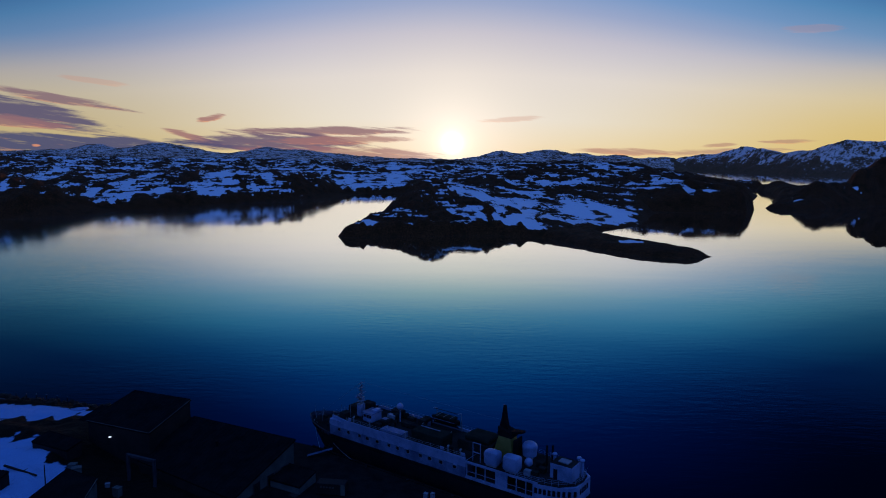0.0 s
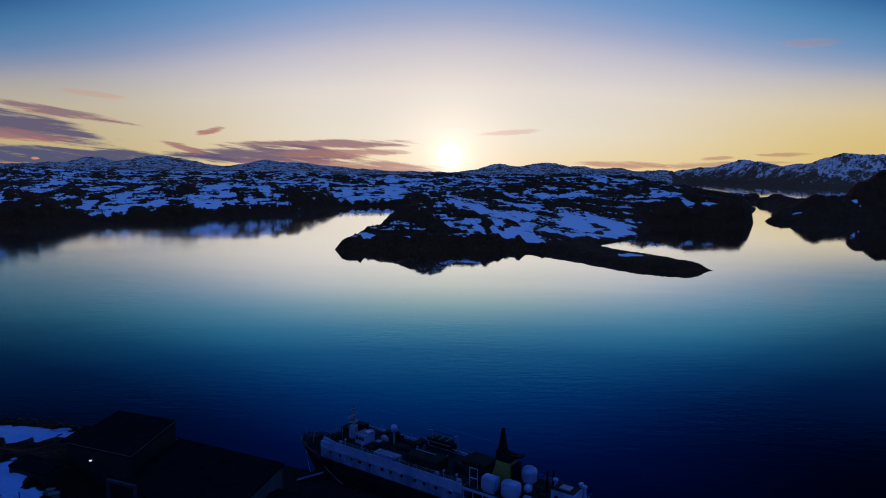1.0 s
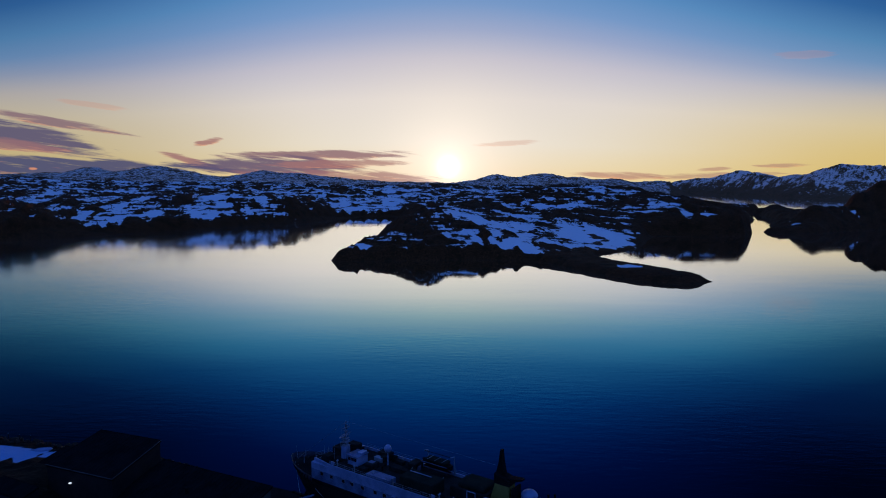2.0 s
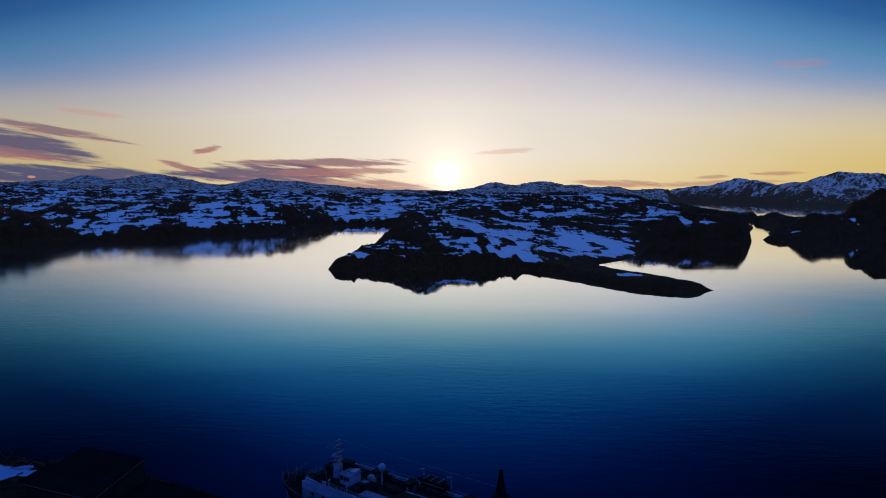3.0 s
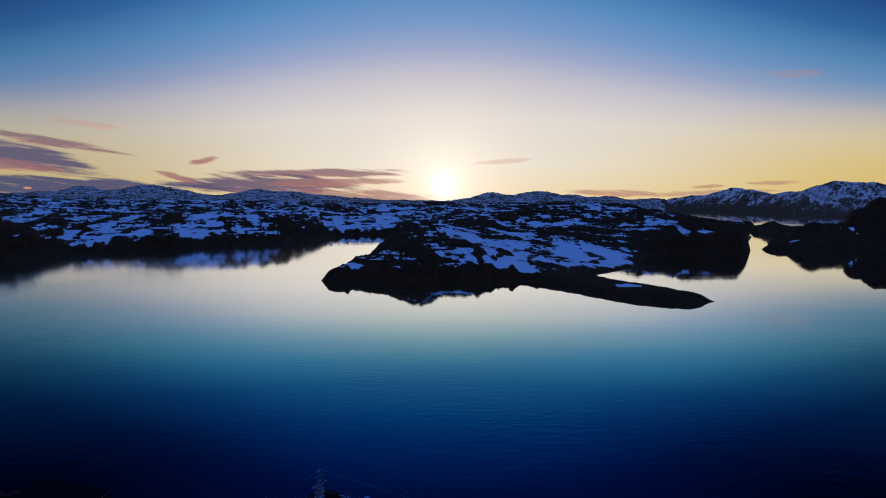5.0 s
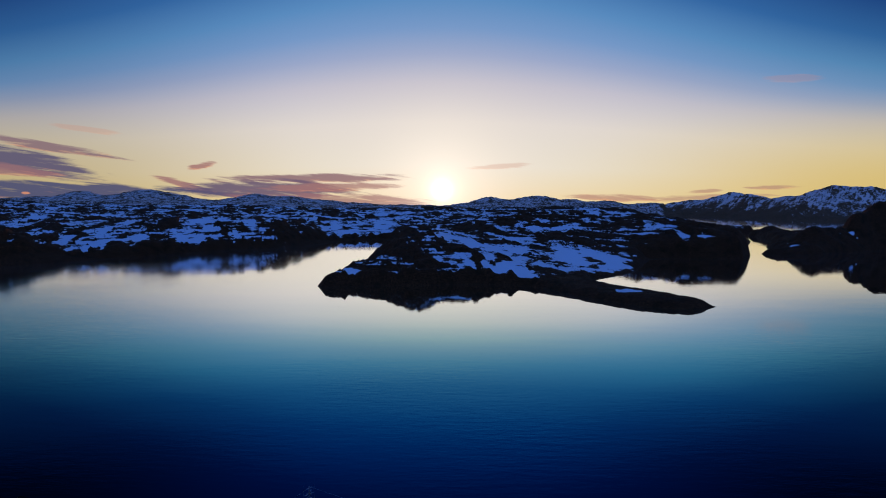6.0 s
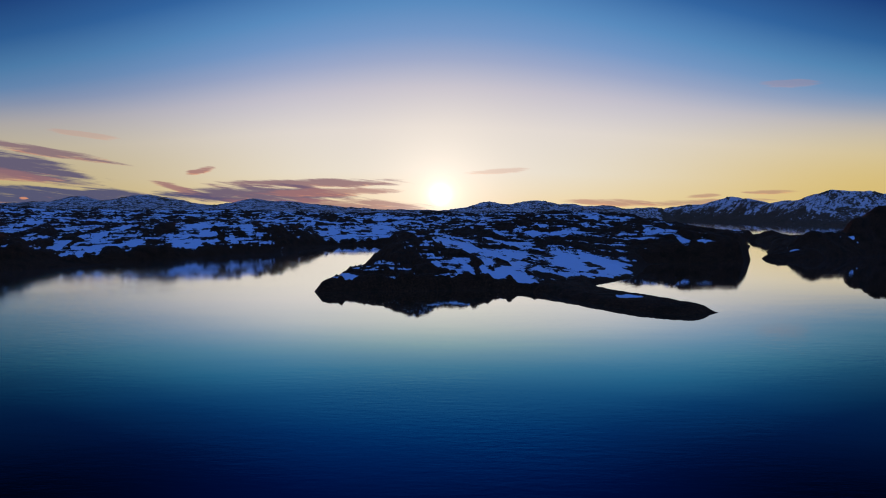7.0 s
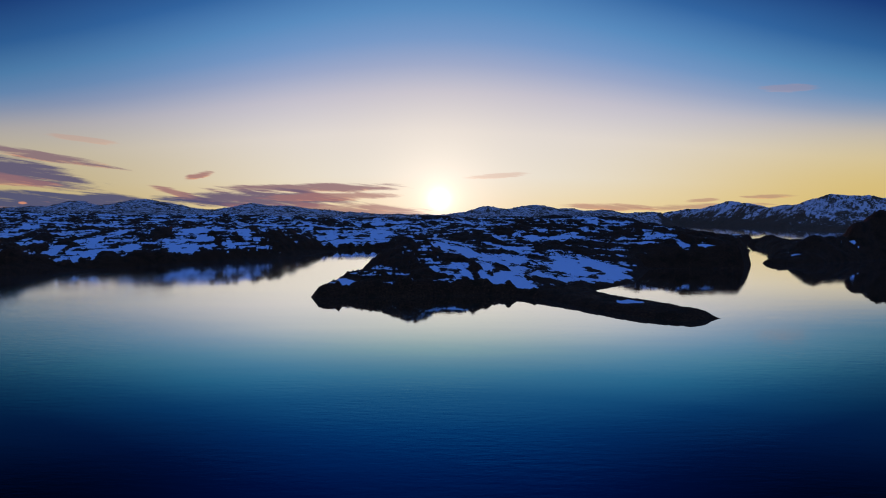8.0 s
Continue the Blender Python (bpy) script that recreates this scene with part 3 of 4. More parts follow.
# ---- mesh helpers ----
def part(name, bm, mat, parent=None, label="", smooth=False):
    """Links a bmesh as one mesh object, under parent if given."""
    bmesh.ops.recalc_face_normals(bm, faces=bm.faces)
    mesh = bpy.data.meshes.new(name)
    bm.to_mesh(mesh)
    bm.free()
    mesh.materials.append(mat)
    if smooth:
        mesh.polygons.foreach_set("use_smooth", [True] * len(mesh.polygons))
        mesh.set_sharp_from_angle(angle=radians(40))
    ob = new(name, mesh)
    ob.parent = parent
    if label:
        tagged(ob, label)
    return ob


def thing(name, m, label, category, group=""):
    """An Empty at the base of a thing; its parts are built in its own axes."""
    ob = new(name)
    ob.matrix_basis = m
    ob.empty_display_size = 0.5
    return tagged(ob, label, category, group)


def box(x0, x1, y0, y1, z0, z1, bevel=0.0, bm=None):
    bm = bm or bmesh.new()
    made = bmesh.ops.create_cube(bm, size=1, matrix=Matrix.Translation(((x0 + x1) / 2, (y0 + y1) / 2, (z0 + z1) / 2)) @ Matrix.Diagonal((x1 - x0, y1 - y0, z1 - z0, 1)))
    if bevel:
        edges = list({e for v in made["verts"] for e in v.link_edges})
        bmesh.ops.bevel(bm, geom=edges, offset=bevel, segments=2, affect="EDGES", profile=0.5)
    return bm


def tube(a, b, r0, r1=None, seg=8, bm=None):
    bm = bm or bmesh.new()
    a, b = Vector(a), Vector(b)
    m = Matrix.Translation((a + b) / 2) @ (b - a).to_track_quat("Z", "Y").to_matrix().to_4x4()
    bmesh.ops.create_cone(bm, cap_ends=True, segments=seg, radius1=r0, radius2=r0 if r1 is None else r1, depth=(b - a).length, matrix=m)
    return bm


def ball(centre, rx, ry, rz, bm=None, u=14, v=9):
    bm = bm or bmesh.new()
    bmesh.ops.create_uvsphere(bm, u_segments=u, v_segments=v, radius=1, matrix=Matrix.Translation(centre) @ Matrix.Diagonal((rx, ry, rz, 1)))
    return bm


def prism(points, low, high, bm=None):
    """A solid over a plan outline; low and high are heights, or one for each corner."""
    bm = bm or bmesh.new()
    low = [low] * len(points) if isinstance(low, (int, float)) else low
    high = [high] * len(points) if isinstance(high, (int, float)) else high
    a = [bm.verts.new((x, y, z)) for (x, y), z in zip(points, low)]
    b = [bm.verts.new((x, y, z)) for (x, y), z in zip(points, high)]
    bm.faces.new(a[::-1])
    bm.faces.new(b)
    for k in range(len(points)):
        j = (k + 1) % len(points)
        bm.faces.new((a[k], a[j], b[j], b[k]))
    return bm


def railing(parent, path, high=1.05, gap=1.8, mat=None, rails=3):
    """Posts, each a part, and rails along a line of points on a deck."""
    mesh = None
    for a, b in zip(path, path[1:]):
        a, b = Vector(a), Vector(b)
        steps = max(1, round((b - a).length / gap))
        for k in range(steps + (b == Vector(path[-1]))):
            foot = a.lerp(b, k / steps)
            if mesh is None:
                first = part("rail_post", tube((0, 0, 0), (0, 0, high), 0.035, seg=6), mat, parent)
                mesh = first.data
                first.location = foot
            else:
                post = new("rail_post", mesh)
                post.parent, post.location = parent, foot
        for r in range(rails):
            up = Vector((0, 0, high * (r + 1) / rails))
            part("rail", tube(a + up, b + up, 0.028, seg=6), mat, parent)


# ---- the quay and the near shore ----
COAST = [
    (-3500, -3500), (3500, -3500), (3500, -300), (900, 20), (300, 60), (120, 78), (62, 84), (30, 113), (-26, 152), (-40, 161), (-58, 172), (-80, 183), (-101, 184), (-112, 186), (-126, 190),
    (-146, 195), (-190, 206), (-300, 205), (-600, 180), (-3500, 120)]


def shore_height(x, y):
    d = inside(x, y, COAST) + 3.0 * fbm(x, y, 26, 3, 81) * np.clip((-70 - x) / 30, 0, 1)
    land = np.clip((-72 - x) / 14, 0, 1)
    rise = np.clip((40 - y) / 260, 0, 1)
    h = np.where(d > 0, 2.5 + land * 3.2 * (1 - np.exp(-d / 7)) + rise * 16, np.maximum(d * 0.8, -4))
    rock = np.clip(land + rise, 0, 1)
    h = h + np.clip(d / 6, 0, 1) * rock * (1.3 * fbm(x, y, 34, 4, 82, True) + 0.7 * fbm(x, y, 9, 3, 83, True) + rise * 7 * fbm(x, y, 120, 4, 84, True))
    field = hills(x, y, [(-100, 140, 1.2, 15, 14), (-87, 128, 1.1, 9, 9), (-81, 135, 1.1, 7, 6), (-109, 172, 1.3, 19, 6), (-108, 120, 1, 20, 14), (-122, 184, 0.9, 10, 1.6)])
    lie = 0.75 * np.clip(field, 0, 1) - 0.1 + np.clip(hollow(h, 6), -0.3, 0.3) - 0.6 * np.exp(-np.maximum(d, 0) / 3) - 0.5 * (1 - rock)
    return h, lie


def build_shore():
    xs, ys = np.meshgrid(np.linspace(-230, 130, 361), np.linspace(60, 225, 207))
    land_sheet("ground_harbour", xs, ys, shore_height, SHADED_SHORE, "harbour shore with snow lying between the rocks, coloured as in blue shade")
    xs, ys = np.meshgrid(np.concatenate([np.linspace(-3400, -230, 90), np.linspace(-190, 120, 20), np.linspace(130, 3400, 90)]), np.concatenate([np.linspace(-3400, -200, 80), np.linspace(-170, 60, 24), np.linspace(60.5, 200, 24)]))
    def outer(x, y):
        h, lie = shore_height(x, y)
        hole = (x >= -231) & (x <= 131) & (y > 59)
        return np.where(hole, -9.0, h), lie
    land_sheet("ground_hillside", xs, ys, outer, SHADED_SHORE, "rocky hillside with snow behind the harbour, coloured as in blue shade")
    quay = thing("quay", pose(0, 0, 0), "dark concrete quay with timber fenders beside the moored ship", "quay")
    quay["kind"] = "structure"
    edge = [(66, 76), ship_at(80, -8.2), ship_at(9, -8.2), (-38, 160), (-60, 171.5), (-66, 158), (-20, 95)]
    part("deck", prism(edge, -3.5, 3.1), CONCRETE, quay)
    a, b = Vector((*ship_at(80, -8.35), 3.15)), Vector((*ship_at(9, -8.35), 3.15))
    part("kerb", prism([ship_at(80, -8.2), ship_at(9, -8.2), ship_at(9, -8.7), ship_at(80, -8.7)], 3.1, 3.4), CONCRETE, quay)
    turn = math.degrees(math.atan2(b.y - a.y, b.x - a.x))
    fender = None
    for k in range(15):
        p = a.lerp(b, (k + 0.5) / 15)
        if fender is None:
            fender = part("fender", tube((0, 0, -3.0), (0, 0, -0.1), 0.45, seg=10), RUBBER, quay)
        else:
            fender = new("fender", fender.data)
            fender.parent = quay
        fender.matrix_basis = pose(p.x + 0.35, p.y + 0.4, 3.0, 0, 0, turn)
    post = None
    for k in range(6):
        p = a.lerp(b, (k + 0.5) / 6)
        if post is None:
            bm = tube((0, 0, 0), (0, 0, 0.45), 0.2, 0.17, 10)
            ball((0, 0, 0.5), 0.28, 0.28, 0.14, bm, 10, 6)
            post = part("bollard", bm, RUBBER, quay, smooth=True)
        else:
            post = new("bollard", post.data)
            post.parent = quay
        post.matrix_basis = pose(p.x - 0.5, p.y - 0.7, 3.1)


def ship_at(s, c):
    """Plan place from metres aft of the bow and across the centre line of the moored ship."""
    return (-33.2 + s * 0.814 + c * 0.581, 168.6 - s * 0.581 + c * 0.814)


RUBBER = plain_material("black_rubber", (0.008, 0.008, 0.008), (0.02, 0.02, 0.02), 0.8)
GLASS = plain_material("dark_window_glass", (0.004, 0.006, 0.01), (0.01, 0.013, 0.02), 0.15, relief=0.0)
DECK = plain_material("worn_dark_deck", (0.006, 0.009, 0.009), (0.02, 0.024, 0.024), 0.85)
FUNNEL = plain_material("ochre_funnel_paint", (0.11, 0.09, 0.018), (0.18, 0.15, 0.04), 0.6)
BLACK = plain_material("sooty_black_paint", (0.005, 0.005, 0.006), (0.012, 0.012, 0.013), 0.85)
TARP = plain_material("dark_green_canvas", (0.006, 0.011, 0.009), (0.014, 0.021, 0.017), 0.85, relief=0.5)
STEEL = plain_material("grey_painted_steel", (0.12, 0.145, 0.18), (0.21, 0.24, 0.29), 0.6)
TRIM = plain_material("pale_roof_trim", (0.035, 0.038, 0.04), (0.06, 0.064, 0.066), 0.6)
WET_ROCK = plain_material("wet_dark_rock", (0.010, 0.007, 0.005), (0.028, 0.021, 0.015), 0.8)
# worn blue-grey paint that also holds the blue shade of the ship's side
SHADED_WEATHERED = plain_material("shaded_weathered_blue_grey_paint", (0.035, 0.06, 0.12), (0.11, 0.165, 0.28), 0.6)
PORTAL_PAINT = plain_material("dull_portal_paint", (0.016, 0.020, 0.026), (0.030, 0.036, 0.044), 0.7)
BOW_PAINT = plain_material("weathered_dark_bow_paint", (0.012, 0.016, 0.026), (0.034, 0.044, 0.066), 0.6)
GREY_WALL = plain_material("weathered_grey_cladding", (0.05, 0.058, 0.056), (0.09, 0.098, 0.094), 0.75)
WALL_LAMP, _n = material("lit_lamp_lens")
_glow = _n.add("ShaderNodeEmission")
_glow.inputs["Color"].default_value, _glow.inputs["Strength"].default_value = (0.75, 0.85, 1.0, 1), 0.9
finish(_n, _glow)
build_shore()


# ---- the moored ship ----
def stem_rake(z):
    """How far aft of the bow's tip the stem stands at height z."""
    return 5.0 * max(0.0, 1 - max(z, 0.0) / 7.0)


def half_beam(s, z):
    """Half the hull's breadth, metres aft of the stem, at height z."""
    lean = stem_rake(z)
    k = max(0.0, (s - lean) / 14.0)
    fore = math.sin(min(k, 1.0) * math.pi / 2) ** 0.6 if k > 0 else 0.0
    aft = 1.0 if s < 66 else math.sqrt(max(0.02, 1 - ((s - 66) / 9.3) ** 2 * 0.85))
    return 6.3 * fore * aft * (0.9 + 0.1 * min(1, max(0, z) / 4))


def hull_band(levels, s0, s1, steps, sheer, capped=True):
    """A strip of hull skin between heights, closed across the ship at its top; sheer(s) lifts it."""
    bm = bmesh.new()
    grid = {}
    for i in range(steps + 1):
        s = s0 + (s1 - s0) * i / steps
        for j, z in enumerate(levels):
            h = half_beam(s, z)
            for side in (-1, 1):
                grid[i, j, side] = bm.verts.new((max(s, stem_rake(z)), side * max(h, 0.02), z + sheer(s) * (j / (len(levels) - 1))))
    for i in range(steps):
        for j in range(len(levels) - 1):
            for side in (-1, 1):
                bm.faces.new((grid[i, j, side], grid[i + 1, j, side], grid[i + 1, j + 1, side], grid[i, j + 1, side]))
        for j in (0, len(levels) - 1) if capped else ():
            bm.faces.new((grid[i, j, -1], grid[i + 1, j, -1], grid[i + 1, j, 1], grid[i, j, 1]))
    for i in (0, steps) if capped else ():
        for j in range(len(levels) - 1):
            bm.faces.new((grid[i, j, -1], grid[i, j + 1, -1], grid[i, j + 1, 1], grid[i, j, 1]))
    bmesh.ops.remove_doubles(bm, verts=bm.verts, dist=0.001)
    return bm


def boat_shell(s, y, z, length, beam):
    """An open boat's hull, sharp at both ends, with its keel at height z."""
    bm = bmesh.new()
    rows = []
    for i in range(13):
        u = -1 + i / 6
        wide = beam * max(0.03, 1 - u * u) ** 0.6
        rise = 0.5 * u * u
        rows.append([bm.verts.new((s + u * length / 2, y + wide * math.sin(a), z + rise + 1.3 * (1 - math.cos(a)) * (1 - 0.25 * u * u))) for a in np.linspace(-math.pi / 2, math.pi / 2, 9)])
    for a, b in zip(rows, rows[1:]):
        for k in range(8):
            bm.faces.new((a[k], a[k + 1], b[k + 1], b[k]))
        bm.faces.new((a[0], b[0], b[8], a[8]))
    return bm


def build_ship():
    turn = math.degrees(math.atan2(-0.581, 0.814))
    ship = thing("passenger_ship", pose(*ship_at(0, 0), 0, 0, 0, turn), "white passenger ship with dark hull and ochre funnel, moored alongside", "ship")
    bow_sheer = lambda s: 0.35 * max(0.0, 1 - s / 16) ** 1.5
    part("lower_hull", hull_band([-1.5, 0.0, 2.0, 4.0, 5.7], 0.0, 75.0, 60, bow_sheer), HULL_BLUE, ship, "dark lower hull", True)
    part("rubbing_strake", hull_band([5.7, 5.95], 1.0, 75.1, 60, lambda s: 0.0), BLACK, ship)
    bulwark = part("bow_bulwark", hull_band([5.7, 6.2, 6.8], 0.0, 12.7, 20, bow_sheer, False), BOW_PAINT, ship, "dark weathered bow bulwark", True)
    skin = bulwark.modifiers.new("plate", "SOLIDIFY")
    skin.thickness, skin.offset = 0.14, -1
    upper = part("upper_hull", hull_band([6.6, 7.6, 8.9], 12.6, 51.5, 40, lambda s: 0.0), SHADED_WEATHERED, ship, "weathered side with a row of windows", True)
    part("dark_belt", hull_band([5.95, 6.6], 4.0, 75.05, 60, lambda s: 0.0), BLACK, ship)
    part("white_strake", hull_band([8.9, 10.3], 12.6, 51.5, 40, lambda s: 0.0), SHADED_WHITE, ship, "white upper strake", True)
    part("foredeck", prism([(0.9, 0), (3.2, -2.4), (6, -3.6), (9, -4.6), (12.6, -5.4), (12.6, 5.4), (9, 4.6), (6, 3.6), (3.2, 2.4)], 5.75, 6.0), DECK, ship)
    part("main_deck", prism([(12.8, -4.9), (18, -6.0), (51.4, -6.05), (51.4, 6.05), (18, 6.0), (12.8, 4.9)], 10.2, 10.36), DECK, ship, "worn dark deck")
    part("bulwark_cap", prism([(12.7, -5.45), (18, -6.3), (51.5, -6.4), (51.5, -6.15), (18, -6.05), (12.9, -5.15)], 10.3, 10.95), SHADED_WHITE, ship)
    part("bulwark_cap", prism([(12.7, 5.45), (18, 6.3), (51.5, 6.4), (51.5, 6.15), (18, 6.05), (12.9, 5.15)], 10.3, 10.95), SHADED_WHITE, ship)
    for side in (-1, 1):
        rim = [(s, side * (half_beam(s, 6.8) + 0.02), 6.82 + bow_sheer(s)) for s in np.linspace(0.2, 12.6, 9)]
        for a, b in zip(rim, rim[1:]):
            part("bulwark_rim", tube(a, b, 0.07, seg=6), BOW_PAINT, ship)
    for s, y, z in ((3.4, 0.8, 9.4), (5.4, -1.6, 9.0), (9.2, 2.6, 9.8), (10.6, -2.8, 10.4), (11.2, 0.4, 11.6)):
        part("derrick_post", tube((s, y, 6.0), (s, y, z - 0.5), 0.09, 0.06, 7), STEEL, ship)
    for s, y, w in ((4.6, 0.4, 0.5), (9.6, -2.9, 0.7), (11.3, 2.9, 0.7), (11.4, -1.2, 0.6)):
        part("foredeck_locker", box(s - w, s + w, y - w * 0.8, y + w * 0.8, 6.0, 7.2, 0.05), DECK, ship)
    # windows along the near and the far side
    pane_mesh = None
    for side in (-1, 1):
        for k in range(12):
            s = 15.8 + k * 2.95 + (0.5 if k % 3 == 2 else 0)
            y = side * (half_beam(s, 8.0) + 0.015)
            if pane_mesh is None:
                pane = part("window", box(-0.42, 0.42, -0.05, 0.05, -0.36, 0.36, 0.04), GLASS, upper)
                frame_mesh = part("window_frame", box(-0.52, 0.52, -0.03, 0.03, -0.46, 0.46, 0.03), STEEL, upper)
                pane_mesh, rim = pane.data, frame_mesh
            else:
                pane = new("window", pane_mesh)
                rim = new("window_frame", rim.data)
                pane.parent = rim.parent = upper
            pane.location, rim.location = (s, y, 8.35), (s, y, 8.35)
    # foredeck gear
    winch = part("anchor_winch", box(7.0, 9.2, -1.2, 1.2, 6.0, 6.4, 0.05, tube((8.1, -1.6, 6.7), (8.1, 1.6, 6.7), 0.42, seg=12)), STEEL, ship, smooth=True)
    part("winch_drum", tube((10.2, -0.9, 6.3), (10.2, 0.9, 6.3), 0.35, seg=12), BLACK, ship)
    for y in (-2.4, 2.4):
        part("mooring_bollard", tube((6.2, y, 6.0), (6.2, y, 6.6), 0.17, seg=10, bm=tube((6.8, y, 6.0), (6.8, y, 6.6), 0.17, seg=10)), BLACK, ship)
    part("bow_jackstaff", tube((1.6, 0, 6.0), (1.1, 0, 9.2), 0.05, 0.03, 6), STEEL, ship)
    part("forward_house", box(12.3, 13.4, -4.6, 4.6, 6.0, 10.3, 0.08), DECK, ship)
    railing(ship, [(12.9, -5.2, 10.95), (13.2, 0, 10.4), (12.9, 5.2, 10.95)], mat=STEEL)
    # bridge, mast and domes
    bridge = part("wheelhouse", box(20.0, 22.9, -2.7, 0.7, 10.36, 12.4, 0.12), SHADED_WHITE, ship, "white wheelhouse block")
    part("roof", box(19.8, 23.1, -2.9, 0.9, 12.4, 12.55, 0.04), SHADED_WEATHERED, bridge)
    part("roof_locker", box(21.5, 22.8, -1.3, 0.6, 12.55, 12.95, 0.06), SHADED_WHITE, bridge)
    for y in (-2.1, -1.2, -0.3):
        part("window", box(19.94, 20.02, y - 0.36, y + 0.36, 11.4, 12.1), GLASS, bridge)
    for s in (20.6, 21.5, 22.3):
        part("window", box(s - 0.33, s + 0.33, -2.76, -2.68, 11.4, 12.1), GLASS, bridge)
    mast = part("foremast", tube((17.6, -0.6, 10.36), (17.6, -0.6, 18.9), 0.26, 0.08, 10), STEEL, ship, "white lattice mast with radar arms")
    part("mast_leg", tube((18.8, -0.2, 10.36), (17.7, -0.6, 15.6), 0.12, 0.07, 8), SHADED_WHITE, mast)
    part("mast_house", box(16.8, 18.2, -1.3, 0.2, 10.36, 13.2, 0.1), SHADED_WHITE, mast)
    for z, w in ((14.2, 1.3), (15.8, 1.8), (17.3, 1.1), (18.4, 0.7)):
        part("cross_arm", box(17.5, 17.7, -0.6 - w, -0.6 + w, z, z + 0.1), STEEL, mast)
    for z in np.arange(13.4, 18.2, 0.8):
        w = 0.75 * (1 - (z - 13.4) / 7)
        for y in (-1, 1):
            part("lattice_bar", tube((17.6 - w, -0.6 - y * w, z), (17.6 + w, -0.6 + y * w, z + 0.8), 0.045, seg=5), STEEL, mast)
        part("lattice_ring", box(17.6 - w, 17.6 + w, -0.6 - w, -0.6 + w, z - 0.04, z + 0.04), STEEL, mast)
    part("radar_scanner", box(16.6, 16.9, -1.7, 0.5, 14.9, 15.15, 0.06), SHADED_WHITE, mast)
    part("radar_pedestal", box(16.55, 17.4, -0.85, -0.35, 14.3, 14.9, 0.05), STEEL, mast)
    for z in (15.0, 16.6, 18.0):
        part("lamp_housing", ball((17.95, -0.6, z), 0.18, 0.18, 0.24, u=8, v=6), STEEL, mast)
    for y in (-1.9, 0.7):
        part("whip_aerial", tube((17.6, y, 15.8), (17.5, y * 1.05, 19.6), 0.03, 0.012, 5), STEEL, mast)
    for s, y, top in ((14.0, -3.6, 13.4), (15.3, 2.6, 14.2), (16.0, -2.6, 13.8), (14.6, 0.8, 13.2)):
        part("deck_mast", tube((s, y, 10.3), (s, y, top), 0.07, 0.04, 6), STEEL, ship)
    for s, y, w in ((14.6, -2.2, 0.9), (15.6, 3.4, 1.2), (24.6, 2.6, 1.1), (25.4, -3.6, 0.8), (32.6, 0.6, 1.4), (47.0, 3.6, 1.3), (46.4, 0.4, 0.9), (29.5, 3.8, 1.0)):
        part("deck_locker", box(s - w, s + w, y - 0.6, y + 0.6, 10.36, 11.3, 0.06), random.choice((STEEL, DECK, DECK)), ship)
    for s, y, w, d, z in ((14.6, 1.2, 1.3, 1.6, 12.0), (15.2, -3.9, 1.0, 0.8, 11.7), (16.0, 4.0, 1.4, 1.0, 12.1), (24.8, 4.6, 1.6, 0.9, 11.9), (25.6, -1.0, 1.0, 1.3, 11.5), (33.8, 3.6, 1.0, 1.5, 12.2), (31.0, 0.8, 1.6, 0.9, 11.4)):
        part("machinery_housing", box(s - w, s + w, y - d, y + d, 10.36, z, 0.12), DECK, ship, "dark machinery housing")
    for s in (19.2, 24.2, 29.4, 34.6, 46.2, 49.4):
        pipe = part("vent_pipe", tube((s, -5.0, 10.36), (s, -5.0, 11.7), 0.13, seg=8), STEEL, ship)
        part("pipe_head", tube((s, -5.25, 11.6), (s, -4.75, 11.75), 0.2, seg=8), STEEL, pipe)
    for s in (18.6, 33.0, 45.2, 50.6):
        part("life_ring_box", box(s - 0.45, s + 0.45, -5.95, -5.7, 10.95, 11.6, 0.05), SHADED_WHITE, ship)
    rng = random.Random(31)
    for k in range(46):
        s, y = (rng.uniform(14, 19), rng.uniform(-4, 4.5)) if k < 16 else (rng.uniform(24, 35.5), rng.uniform(-2.4, 5.2)) if k < 34 else (rng.uniform(45, 54), rng.uniform(-5.4, 5.4))
        w, d, z = rng.uniform(0.2, 0.7), rng.uniform(0.2, 0.7), rng.uniform(0.4, 1.5)
        if k % 3 == 0:
            part("deck_drum", tube((s, y, 10.36), (s, y, 10.36 + z * 0.8), w * 0.6, seg=10), rng.choice((DECK, BLACK, STEEL)), ship)
        elif k % 3 == 1:
            part("gear_box", box(s - w, s + w, y - d, y + d, 10.36, 10.36 + z, 0.05), rng.choice((DECK, TARP, TARP, SHADED_WEATHERED)), ship)
        else:
            part("coiled_line", tube((s, y, 10.36), (s, y, 10.66), w, w * 0.85, 12), rng.choice((DECK, BLACK)), ship)
    for s, y in ((36.0, -6.28), (49.0, -6.33)):
        part("raised_shutter", box(s - 0.45, s + 0.45, y - 0.3, y + 0.1, 8.75, 8.95, 0.03), SHADED_WHITE, ship)
    railing(ship, [(18.0, -6.15, 10.95), (51.4, -6.25, 10.95)], high=0.75, gap=2.2, mat=STEEL, rails=2)
    railing(ship, [(18.0, 6.15, 10.95), (51.4, 6.25, 10.95)], high=0.75, gap=2.2, mat=STEEL, rails=2)
    part("fore_stay", tube((17.6, -0.6, 18.6), (2.0, 0, 6.6), 0.03, seg=5), STEEL, ship)
    part("back_stay", tube((17.6, -0.6, 18.8), (55.9, 0, 18.2), 0.025, seg=5), STEEL, ship)
    dome = part("radome", ball((27.5, 2.0, 14.1), 0.8, 0.8, 0.85, u=20, v=12), SHADED_WHITE, ship, "white satellite dome on a pedestal", True)
